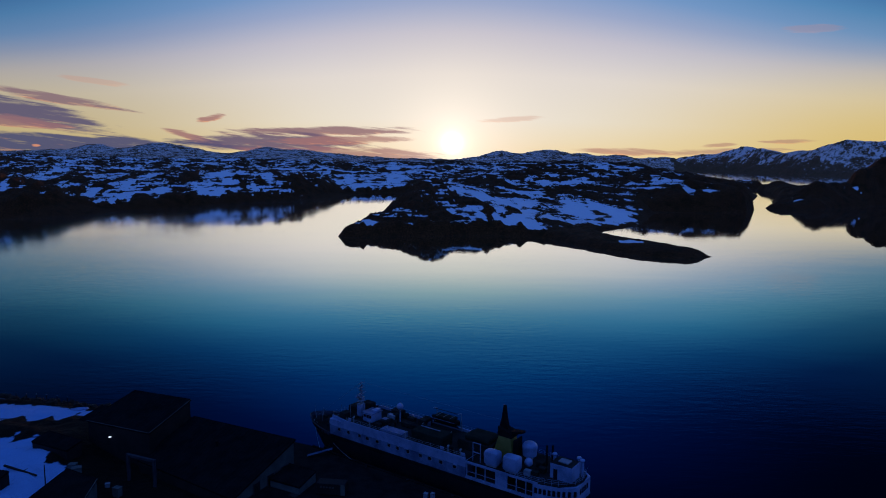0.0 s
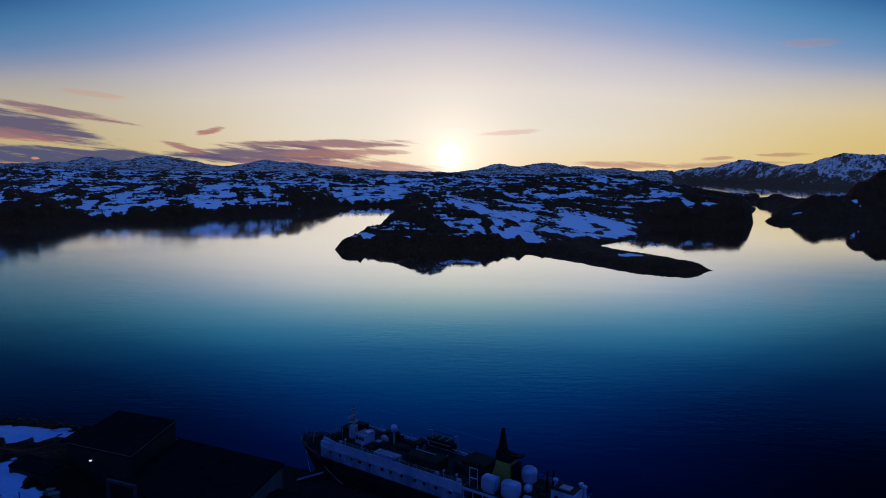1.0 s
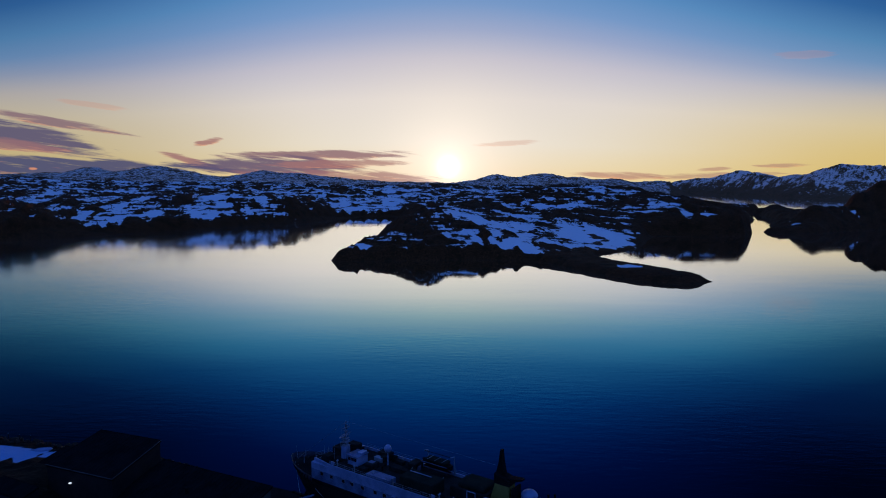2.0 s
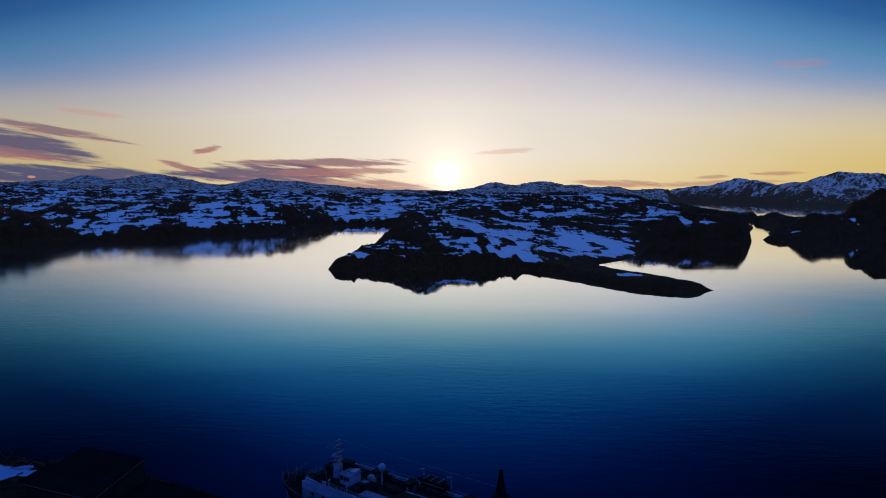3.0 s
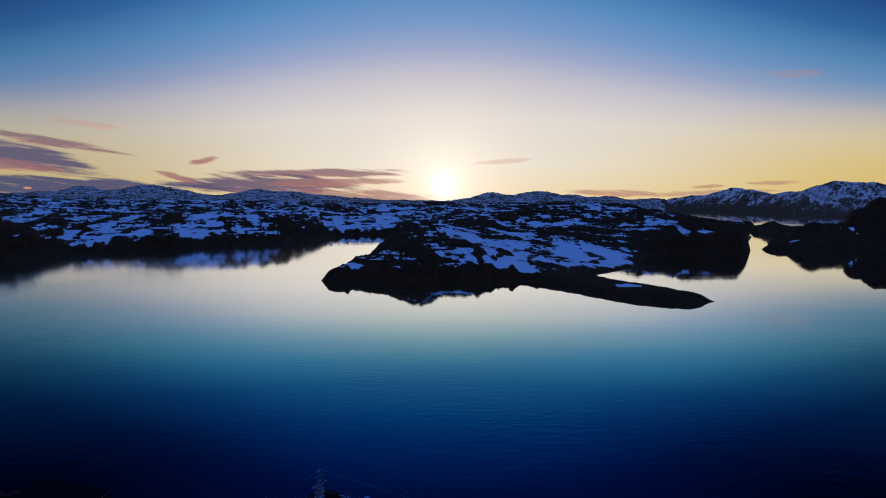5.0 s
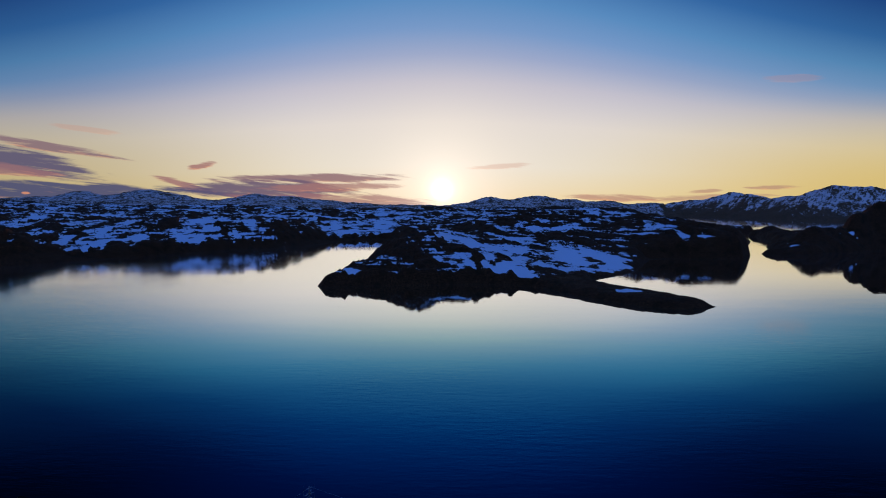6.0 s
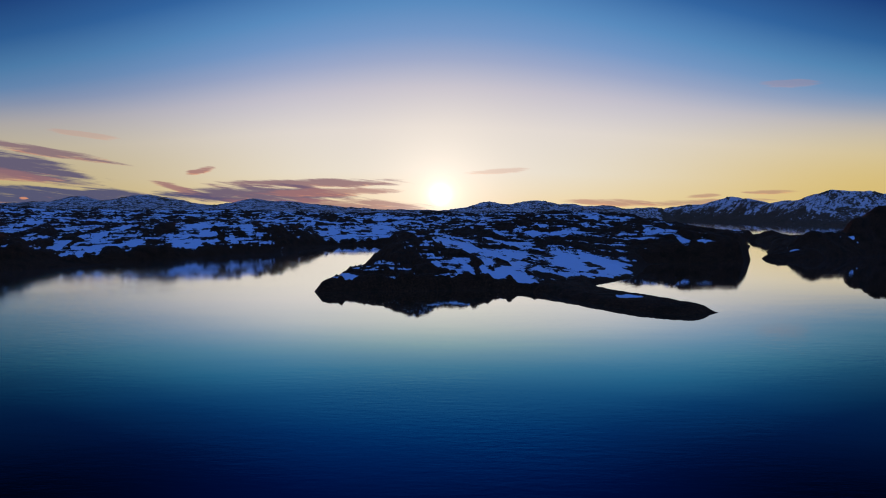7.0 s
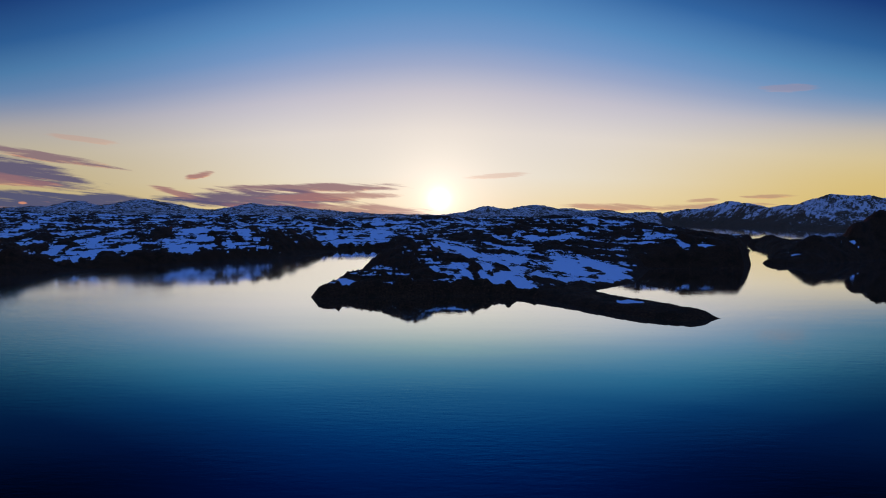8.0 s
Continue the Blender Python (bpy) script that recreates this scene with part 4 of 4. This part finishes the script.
    part("dome_pedestal", tube((27.5, 2.0, 10.36), (27.5, 2.0, 13.5), 0.16, 0.12, 10), SHADED_WHITE, dome)
    part("dome_ring", tube((27.5, 2.0, 13.35), (27.5, 2.0, 13.6), 0.5, 0.62, 16), STEEL, dome)
    part("skylight_house", box(28.2, 34.4, -6.0, -3.6, 10.36, 11.5, 0.1), SHADED_WEATHERED, ship)
    hatch = part("covered_hatch", box(36.4, 44.6, -5.2, -0.9, 10.36, 13.0, 0.25), TARP, ship, "dark canvas-covered hatch house")
    part("ridge_bar", box(37.0, 42.2, -2.3, -2.15, 13.0, 13.12), SHADED_WHITE, hatch)
    for s in (36.6, 44.4):
        part("hoop", tube((s, -5.1, 10.4), (s, -1.0, 13.2), 0.06, seg=6), STEEL, hatch)
    boat = part("lifeboat", boat_shell(39.0, 4.4, 11.7, 7.6, 1.35), BLACK, ship, "dark covered lifeboat in its davits", True)
    part("canvas_cover", box(36.4, 41.6, 3.3, 5.5, 13.15, 13.75, 0.22), TARP, boat, "dark canvas boat cover")
    part("gunwale", box(35.7, 42.3, 3.02, 3.12, 12.95, 13.1, 0.03), SHADED_WEATHERED, boat)
    for s in (37.2, 39.0, 40.8):
        part("cover_strap", box(s - 0.05, s + 0.05, 3.2, 5.6, 13.72, 13.79), STEEL, boat)
    part("keel", box(35.6, 42.4, 4.3, 4.5, 11.55, 11.85), BLACK, boat)
    for s in (35.6, 42.4):
        part("davit", tube((s, 5.9, 10.36), (s, 5.6, 14.6), 0.14, 0.11, 8, tube((s, 5.6, 14.6), (s, 4.2, 14.9), 0.11, 0.09, 8)), STEEL, boat)
    part("davit_spar", tube((35.6, 4.4, 14.85), (42.4, 4.4, 14.85), 0.07, seg=6), DECK, boat)
    part("engine_casing", box(46.5, 54.6, -1.9, 4.2, 10.36, 12.4, 0.15), DECK, ship)
    part("casing_top", box(48.0, 54.0, -1.4, 3.6, 12.4, 13.4, 0.3), TARP, ship)
    # funnel with its swept wing
    funnel = part("funnel", prism([(55.2, -1.9), (59.8, -2.1), (59.8, 1.9), (55.2, 1.7)], 10.36, 10.4), FUNNEL, ship, "ochre funnel with a swept black top")
    bm = bmesh.new()
    low = [bm.verts.new(p) for p in ((55.0, -1.9, 10.3), (60.2, -2.0, 10.3), (60.2, 1.9, 10.3), (55.0, 1.8, 10.3))]
    top = [bm.verts.new(p) for p in ((56.3, -1.2, 15.8), (59.2, -1.3, 15.4), (59.2, 1.2, 15.4), (56.3, 1.1, 15.8))]
    bm.faces.new(low[::-1])
    bm.faces.new(top)
    for k in range(4):
        bm.faces.new((low[k], low[(k + 1) % 4], top[(k + 1) % 4], top[k]))
    bmesh.ops.bevel(bm, geom=list(bm.edges), offset=0.25, segments=2, affect="EDGES", profile=0.5)
    part("funnel_casing", bm, FUNNEL, funnel, smooth=True)
    part("black_band", prism([(56.1, -1.3), (59.4, -1.4), (59.4, 1.3), (56.1, 1.2)], 15.3, [17.2, 16.3, 16.3, 17.2]), BLACK, funnel)
    part("swept_wing", prism([(58.0, -1.1), (61.6, -0.6), (61.9, 0), (61.6, 0.6), (58.0, 1.1)], [15.6, 16.7, 16.9, 16.7, 15.6], [16.5, 17.0, 17.1, 17.0, 16.5]), BLACK, funnel)
    bm = bmesh.new()
    side = [(55.5, 15.4), (58.7, 15.5), (57.9, 17.2), (57.4, 19.4), (57.15, 21.3), (56.8, 21.3), (56.5, 19.0), (56.0, 17.0)]
    near, off = [[bm.verts.new((u, y, z)) for u, z in side] for y in (-0.45, 0.45)]
    bm.faces.new(near)
    bm.faces.new(off[::-1])
    for k in range(len(side)):
        bm.faces.new((near[k], off[k], off[(k + 1) % 8], near[(k + 1) % 8]))
    part("funnel_fin", bm, BLACK, funnel, "tall tapering black mast fin")
    part("mast_head", box(56.75, 57.25, -0.3, 0.3, 21.2, 21.6, 0.05), BLACK, funnel)
    part("casing_stripe", box(60.0, 60.35, -1.7, 1.6, 10.4, 15.2, 0.1), BLACK, funnel)
    # white covered boats and the big dome
    for s, y, r in ((57.0, -4.6, 1.7), (61.6, -4.7, 1.8)):
        raft = part("covered_boat", box(s - r, s + r, y - r * 0.75, y + r * 0.75, 10.5, 10.5 + r * 1.75, r * 0.42), SHADED_WHITE, ship, "white rounded cover of a boat", True)
        part("cradle", box(s - 1.2, s + 1.2, y - 0.8, y + 0.8, 10.1, 10.9, 0.05), STEEL, raft)
    dome = part("radome", ball((62.3, 1.2, 13.6), 1.6, 1.6, 1.1, tube((62.3, 1.2, 11.8), (62.3, 1.2, 13.6), 1.45, 1.6, 22), 22, 14), SHADED_WHITE, ship, "large white satellite dome", True)
    part("dome_pedestal", tube((62.3, 1.2, 10.2), (62.3, 1.2, 11.8), 0.6, 0.9, 14), STEEL, dome)
    part("small_dome", ball((63.9, -2.2, 11.9), 0.85, 0.85, 0.9, u=14, v=8), SHADED_WHITE, ship, smooth=True)
    # open promenade aft of the funnel
    part("aft_hull", hull_band([6.6, 7.1], 51.5, 75.0, 30, lambda s: 0.0), SHADED_WHITE, ship, smooth=True)
    part("promenade_deck", prism([(51.5, -5.8), (67, -5.8), (67, 5.8), (51.5, 5.8)], 7.1, 7.2), DECK, ship)
    part("boat_deck", prism([(51.5, -6.2), (68, -6.1), (72, -5.0), (74.4, -2.6), (74.8, 0), (74.4, 2.6), (72, 5.0), (68, 6.1), (51.5, 6.2)], 10.05, 10.25), DECK, ship)
    part("deck_edge", prism([(51.5, -6.28), (68, -6.18), (68, -6.02), (51.5, -6.12)], 9.85, 10.35), SHADED_WHITE, ship)
    part("inner_wall", box(52.0, 67.0, -3.9, 3.9, 7.2, 10.05), DECK, ship)
    for side in (-1, 1):
        part("side_panel", box(58.6, 61.4, side * 6.2 - 0.06, side * 6.2 + 0.06, 7.1, 10.05, 0.02), SHADED_WHITE, ship)
        for s in (51.8, 54.0, 56.2, 63.4, 65.5):
            part("stanchion", box(s - 0.09, s + 0.09, side * 6.15 - 0.09, side * 6.15 + 0.09, 7.1, 10.05), SHADED_WHITE, ship)
        part("promenade_rail", box(51.6, 58.6, side * 6.17 - 0.05, side * 6.17 + 0.05, 8.15, 8.25), SHADED_WHITE, ship)
        part("promenade_rail", box(61.4, 67.0, side * 6.17 - 0.05, side * 6.17 + 0.05, 8.15, 8.25), SHADED_WHITE, ship)
    for a, b in (((52.6, -5.2, 10.2), (52.6, -5.2, 14.2)), ((54.4, -5.2, 10.2), (54.4, -5.2, 14.2)), ((52.6, -5.2, 14.2), (54.4, -5.2, 14.2)), ((52.6, -5.2, 12.2), (54.4, -5.2, 12.2))):
        part("davit_frame", tube(a, b, 0.09, seg=8), SHADED_WHITE, ship)
    stern = part("aft_saloon", hull_band([7.1, 8.5, 10.05], 67.0, 74.9, 16, lambda s: 0.0), SHADED_WHITE, ship, "white rounded stern saloon with square windows", True)
    for side in (-1, 1):
        for k in range(9):
            s = 67.7 + k * 0.86
            h = half_beam(s, 8.6)
            slope = math.degrees(math.atan2(half_beam(s + 0.2, 8.6) - half_beam(s - 0.2, 8.6), 0.4))
            pane = part("window", box(-0.29, 0.29, -0.06, 0.06, -0.55, 0.55, 0.03), GLASS, stern)
            pane.matrix_basis = pose(s, side * (h + 0.01), 8.75, 0, 0, side * slope)
    for y in (-1.6, -0.6, 0.4, 1.4):
        part("window", box(74.88, 74.98, y - 0.3, y + 0.3, 8.2, 9.3), GLASS, stern)
    railing(ship, [(62.0, -6.0, 10.25), (68, -5.95, 10.25), (71.8, -4.9, 10.25), (74.2, -2.5, 10.25), (74.6, 0, 10.25), (74.2, 2.5, 10.25), (71.8, 4.9, 10.25), (62, 5.95, 10.25)], gap=1.5, mat=SHADED_WHITE)
    house = part("aft_deckhouse", box(68.8, 73.4, -2.6, 1.2, 10.25, 13.3, 0.08), SHADED_WHITE, ship, "white deckhouse with a dark flat roof")
    part("roof", box(68.9, 73.3, -2.5, 1.1, 13.3, 13.42), DECK, house)
    part("roof_hatch", box(70.0, 72.2, -1.6, 0.2, 13.42, 13.62, 0.04), STEEL, house)
    part("door", box(69.6, 70.4, -2.68, -2.58, 10.3, 12.3), GLASS, house)
    for s, y, top in ((72.6, 2.6, 13.6), (73.6, 1.9, 13.6), (67.6, 1.9, 13.4)):
        vent = part("deck_vent", tube((s, y, 10.25), (s, y, top - 0.35), 0.32, seg=12), SHADED_WHITE, ship)
        part("vent_cowl", ball((s, y, top - 0.25), 0.55, 0.55, 0.35, u=12, v=8), SHADED_WHITE, vent, smooth=True)
    for s, y in ((65.2, 0.5), (66.6, -1.4), (66.2, -3.8), (64.8, -4.2)):
        part("deck_crate", box(s - 0.7, s + 0.7, y - 0.5, y + 0.6, 10.25, 11.3, 0.05), random.choice((STEEL, DECK, TARP)), ship)
    for s, y in ((66.0, 1.6), (66.9, 2.4)):
        part("exhaust_pipe", tube((s, y, 10.2), (s, y, 14.6), 0.22, 0.2, 10), BLACK, ship)
    part("stern_flagstaff", tube((74.4, 0, 10.2), (75.6, 0, 13.4), 0.05, 0.03, 6), STEEL, ship)
    return ship


build_ship()


def build_gangway():
    way = thing("gangway", pose(0, 0, 0), "pale aluminium gangway lying from the quay to the ship's bow", "gangway")
    a, b = Vector((-30.9, 150.6, 3.5)), Vector((-25.4, 152.6, 4.3))
    across = Vector((0, 0.35, 0))
    for off in (-1, 1):
        part("side_beam", tube(a + across * off, b + across * off, 0.09, seg=6), SHADED_WEATHERED, way)
        part("handrail", tube(a + across * off + Vector((0, 0, 0.8)), b + across * off + Vector((0, 0, 0.8)), 0.025, seg=6), DECK, way)
    for k in range(14):
        p = a.lerp(b, (k + 0.5) / 14)
        part("tread", box(p.x - 0.18, p.x + 0.18, p.y - 0.5, p.y + 0.5, p.z, p.z + 0.05), SHADED_WEATHERED, way)


build_gangway()
for s, c, q in ((3.5, -2.5, 12.0), (5.0, -3.2, 22.0), (73.0, -4.2, 66.0)):
    x, y = ship_at(s, c)
    u, v = ship_at(q, -9.0)
    bm = bmesh.new()
    pts = [Vector((x, y, 6.7)).lerp(Vector((u, v, 3.6)), k / 8) - Vector((0, 0, 3.2 * (k / 8) * (1 - k / 8))) for k in range(9)]
    for p, r in zip(pts, pts[1:]):
        tube(p, r, 0.05, seg=5, bm=bm)
    tagged(part("mooring_rope", bm, STEEL), "slack grey mooring rope from the ship to a bollard", "rope", "mooring ropes")


# ---- harbour buildings ----
def mono_shed(name, corners, near, far, wall, base, label, trims=TRIM):
    """A shed with one roof slope. corners: near left, near right, far right, far left."""
    shed = thing(name, pose(0, 0, 0), label, "building")
    high = [near, near, far, far]
    mid = Vector((sum(x for x, _ in corners) / 4, sum(y for _, y in corners) / 4))
    inset = [tuple(Vector(p).lerp(mid, 0.025)) for p in corners]
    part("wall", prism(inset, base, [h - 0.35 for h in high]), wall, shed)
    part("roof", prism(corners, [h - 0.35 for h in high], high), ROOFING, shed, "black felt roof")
    for k in range(4):
        j = (k + 1) % 4
        a, b = Vector((*corners[k], high[k] + 0.02)), Vector((*corners[j], high[j] + 0.02))
        part("eaves_trim", tube(a, b, 0.09, seg=6), trims if k in (0, 1) else ROOFING, shed)
    a, b, c, d = [Vector((*p, h)) for p, h in zip(corners, high)]
    seams = int((b - a).length / 1.2)
    for k in range(1, seams):
        p, q = a.lerp(b, k / seams), d.lerp(c, k / seams)
        part("roof_seam", tube(p + Vector((0, 0, 0.01)), q + Vector((0, 0, 0.01)), 0.035, seg=4), ROOFING, shed)
    return shed


def wall_details(shed, a, b, z0, z1, count, width, tall, mat, name="window"):
    """Openings set along the wall foot line a to b."""
    a, b = Vector(a), Vector(b)
    turn = math.degrees(math.atan2(b.y - a.y, b.x - a.x))
    for k in range(count):
        p = a.lerp(b, (k + 0.5) / count)
        pane = part(name, box(-width / 2, width / 2, -0.12, 0.12, z0, z0 + tall, 0.03), mat, shed)
        pane.matrix_basis = pose(p.x, p.y, 0, 0, 0, turn)
        rim = part(name + "_frame", box(-width / 2 - 0.1, width / 2 + 0.1, -0.08, 0.08, z0 - 0.1, z0 + tall + 0.1, 0.02), TRIM, pane)


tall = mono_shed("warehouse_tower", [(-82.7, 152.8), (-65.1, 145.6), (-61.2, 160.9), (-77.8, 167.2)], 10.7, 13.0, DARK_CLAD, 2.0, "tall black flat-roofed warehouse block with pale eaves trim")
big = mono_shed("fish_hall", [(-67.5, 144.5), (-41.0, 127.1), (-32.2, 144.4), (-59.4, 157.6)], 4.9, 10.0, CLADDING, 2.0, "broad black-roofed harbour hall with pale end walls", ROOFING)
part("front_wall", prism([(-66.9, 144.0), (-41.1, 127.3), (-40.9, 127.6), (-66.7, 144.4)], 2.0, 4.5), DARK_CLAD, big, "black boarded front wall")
part("roof_vent", tube((-50, 145.5, 7.9), (-50, 145.5, 8.9), 0.3, seg=10), ROOFING, big)
part("roof_vent_cap", ball((-50, 145.5, 9.0), 0.5, 0.5, 0.25, u=10, v=6), ROOFING, big)
wall_details(big, (-38.9, 131.4), (-33.2, 143.2), 3.1, 6.0, 3, 1.8, 2.2, DARK_CLAD, "door")
annex = mono_shed("quay_annex", [(-36.0, 136.2), (-29.0, 132.6), (-26.6, 138.4), (-33.0, 141.8)], 4.8, 5.6, GREY_WALL, 2.0, "small grey lean-to with a dark roof beside the hall", ROOFING)
low = mono_shed("net_store", [(-93.2, 148.4), (-82.6, 143.6), (-81.0, 147.2), (-91.4, 152.4)], 7.4, 8.3, DARK_CLAD, 4.0, "low dark net store half buried in the snow", ROOFING)
store = mono_shed("boat_store", [(-80, 116), (-66, 110.5), (-69.0, 130.0), (-77.5, 134.5)], 6.2, 7.6, GREY_WALL, 2.0, "grey-clad boat store with a dark sloping roof", GREY_WALL)
lean = mono_shed("pump_house", [(-93, 160), (-85, 157), (-80.6, 168.3), (-88.4, 171.3)], 5.3, 7.4, GREY_WALL, 2.0, "grey pump house with a sloping roof beside the warehouse", ROOFING)
hut = mono_shed("shore_hut", [(-91.2, 128.4), (-87.6, 127.6), (-87.0, 130.6), (-90.6, 131.4)], 8.3, 8.8, DARK_CLAD, 4.0, "small black hut standing in the snow", ROOFING)
part("wall_lamp", box(-76.25, -75.75, 149.55, 150.0, 7.85, 8.08, 0.03), WALL_LAMP, tall, "small lit white wall lamp")


def build_portal():
    """The pale framed opening on the boat store's front."""
    portal = thing("loading_portal", pose(-67.3, 139.8, 2.4, 0, 0, -23), "pale grey steel loading portal beside the boat store", "portal")
    for x in (0.0, 7.4):
        part("post", box(x - 0.28, x + 0.28, -0.28, 0.28, 0, 5.6, 0.04), PORTAL_PAINT, portal)
    part("lintel", box(-0.28, 7.68, -0.3, 0.3, 5.6, 6.15, 0.04), PORTAL_PAINT, portal)


build_portal()


# ---- small things along the shore ----
def ground_at(x, y):
    return float(shore_height(np.array([[x]], float), np.array([[y]], float))[0][0, 0])


def pole(x, y, high, label, group):
    z = ground_at(x, y)
    t = thing("wooden_pole", pose(x, y, z - 0.3), label, "pole", group)
    part("shaft", tube((0, 0, 0), (0, 0, high), 0.13, 0.09, 8), DARK_CLAD, t)
    part("cap", ball((0, 0, high), 0.12, 0.12, 0.06, u=8, v=5), STEEL, t)


pole(-81.0, 132.5, 4.6, "thin dark wooden pole standing in the snow", "poles")
for k in range(7):
    pole(-122 + k * 3.2, 184.5 - k * 0.6, 2.2, "short dark fence post on the rocky shore", "shore posts")


def crate(x, y, z, w, d, h, turn, mat, label):
    t = thing("crate", pose(x, y, z, 0, 0, turn), label, "crate", "crates on the quay")
    part("body", box(-w / 2, w / 2, -d / 2, d / 2, 0.1, h, 0.04), mat, t)
    part("lid", box(-w / 2 - 0.04, w / 2 + 0.04, -d / 2 - 0.04, d / 2 + 0.04, h, h + 0.08, 0.02), mat, t)
    for s in (-1, 1):
        part("skid", box(-w / 2, w / 2, s * d * 0.35 - 0.08, s * d * 0.35 + 0.08, 0, 0.1), DARK_CLAD, t)


for x, y, w, d, h, turn, mat in ((-70.3, 136.4, 0.9, 0.8, 0.9, 15, STEEL), (-66.4, 132.6, 1.5, 1.2, 2.0, -20, GREY_WALL), (-78.4, 139.5, 2.0, 1.5, 1.4, 30, GREY_WALL),
                                 (-80.0, 141.0, 1.6, 1.4, 1.2, 5, GREY_WALL), (-29.5, 129.5, 1.8, 1.2, 1.5, -35, DARK_CLAD), (-3.0, 131.2, 0.8, 0.7, 1.3, -35, STEEL), (-1.6, 130.6, 0.7, 0.7, 1.6, -30, STEEL)):
    crate(x, y, ground_at(x, y) if x < -60 else 3.1, w, d, h, turn, mat, "wooden fish crate with a lid, standing outside")


def container(m):
    """A steel shipping container with ribbed sides and a pale door."""
    t = thing("shipping_container", m, "dark steel container on the quay with a pale door panel", "container")
    part("body", box(-3.0, 3.0, -1.2, 1.2, 0.15, 2.5, 0.04), DARK_CLAD, t)
    rib = None
    for k in range(14):
        x = -2.75 + k * 0.42
        if rib is None:
            rib = part("side_rib", box(-0.07, 0.07, -1.25, 1.25, 0.3, 2.4), DARK_CLAD, t)
        else:
            rib = new("side_rib", rib.data)
            rib.parent = t
        rib.location = (x, 0, 0)
    part("door", box(2.1, 3.03, -1.29, -1.2, 0.2, 2.45, 0.02), CLADDING, t)
    for k in range(5):
        part("lettering_bar", box(-2.2 + k * 0.62, -1.8 + k * 0.62, -1.29, -1.255, 1.6, 1.95), TRIM, t)
    for x in (-2.9, 2.9):
        for y in (-1.1, 1.1):
            part("corner_casting", box(x - 0.12, x + 0.12, y - 0.12, y + 0.12, 0, 0.2), BLACK, t)


container(pose(-22.4, 133.6, 3.1, 0, 0, -8))


def skiff(x, y, turn):
    z = ground_at(x, y)
    t = thing("rowing_boat", pose(x, y, z, 0, 0, turn), "white upturned rowing boat lying on the shore", "boat")
    bm = ball((0, 0, 0.05), 2.6, 0.85, 0.7, u=18, v=10)
    bmesh.ops.bisect_plane(bm, geom=list(bm.verts) + list(bm.edges) + list(bm.faces), plane_co=(0, 0, 0), plane_no=(0, 0, -1), clear_outer=True)
    part("hull", bm, SHADED_WHITE, t, smooth=True)
    part("keel", box(-2.2, 2.2, -0.04, 0.04, 0.66, 0.8), DARK_CLAD, t)


skiff(-96.5, 174.5, 25)


def build_pipe():
    t = thing("drift_log", pose(-88.5, 136.4, ground_at(-88.5, 136.4), 0, 0, -24), "long dark timber lying on the snow", "log")
    part("trunk", tube((-5, 0, 0.25), (5, 0, 0.15), 0.28, 0.2, 9), DARK_CLAD, t)
    part("stub", tube((1, 0, 0.3), (1.6, 0.5, 0.7), 0.1, 0.06, 6), DARK_CLAD, t)


build_pipe()


def boulders():
    """Loose rocks along the waterline."""
    bm = bmesh.new()
    rng = random.Random(7)
    for _ in range(140):
        x = rng.uniform(-175, -84)
        y = np.interp(x, [-190, -146, -126, -112, -101, -80], [206, 195, 190, 186, 184, 183]) - 1 + rng.uniform(-5, 1.5)
        r = rng.uniform(0.3, 1.3)
        made = bmesh.ops.create_icosphere(bm, subdivisions=1, radius=r, matrix=pose(x, y, max(-0.1, ground_at(x, y)), rng.uniform(0, 90), rng.uniform(0, 90), 0))
        for v in made["verts"]:
            v.co += Vector((rng.uniform(-0.25, 0.25), rng.uniform(-0.25, 0.25), rng.uniform(-0.25, 0.25))) * r
    tagged(part("shore_rocks", bm, WET_ROCK), "dark broken boulders along the waterline", "rocks", kind="stuff")


boulders()
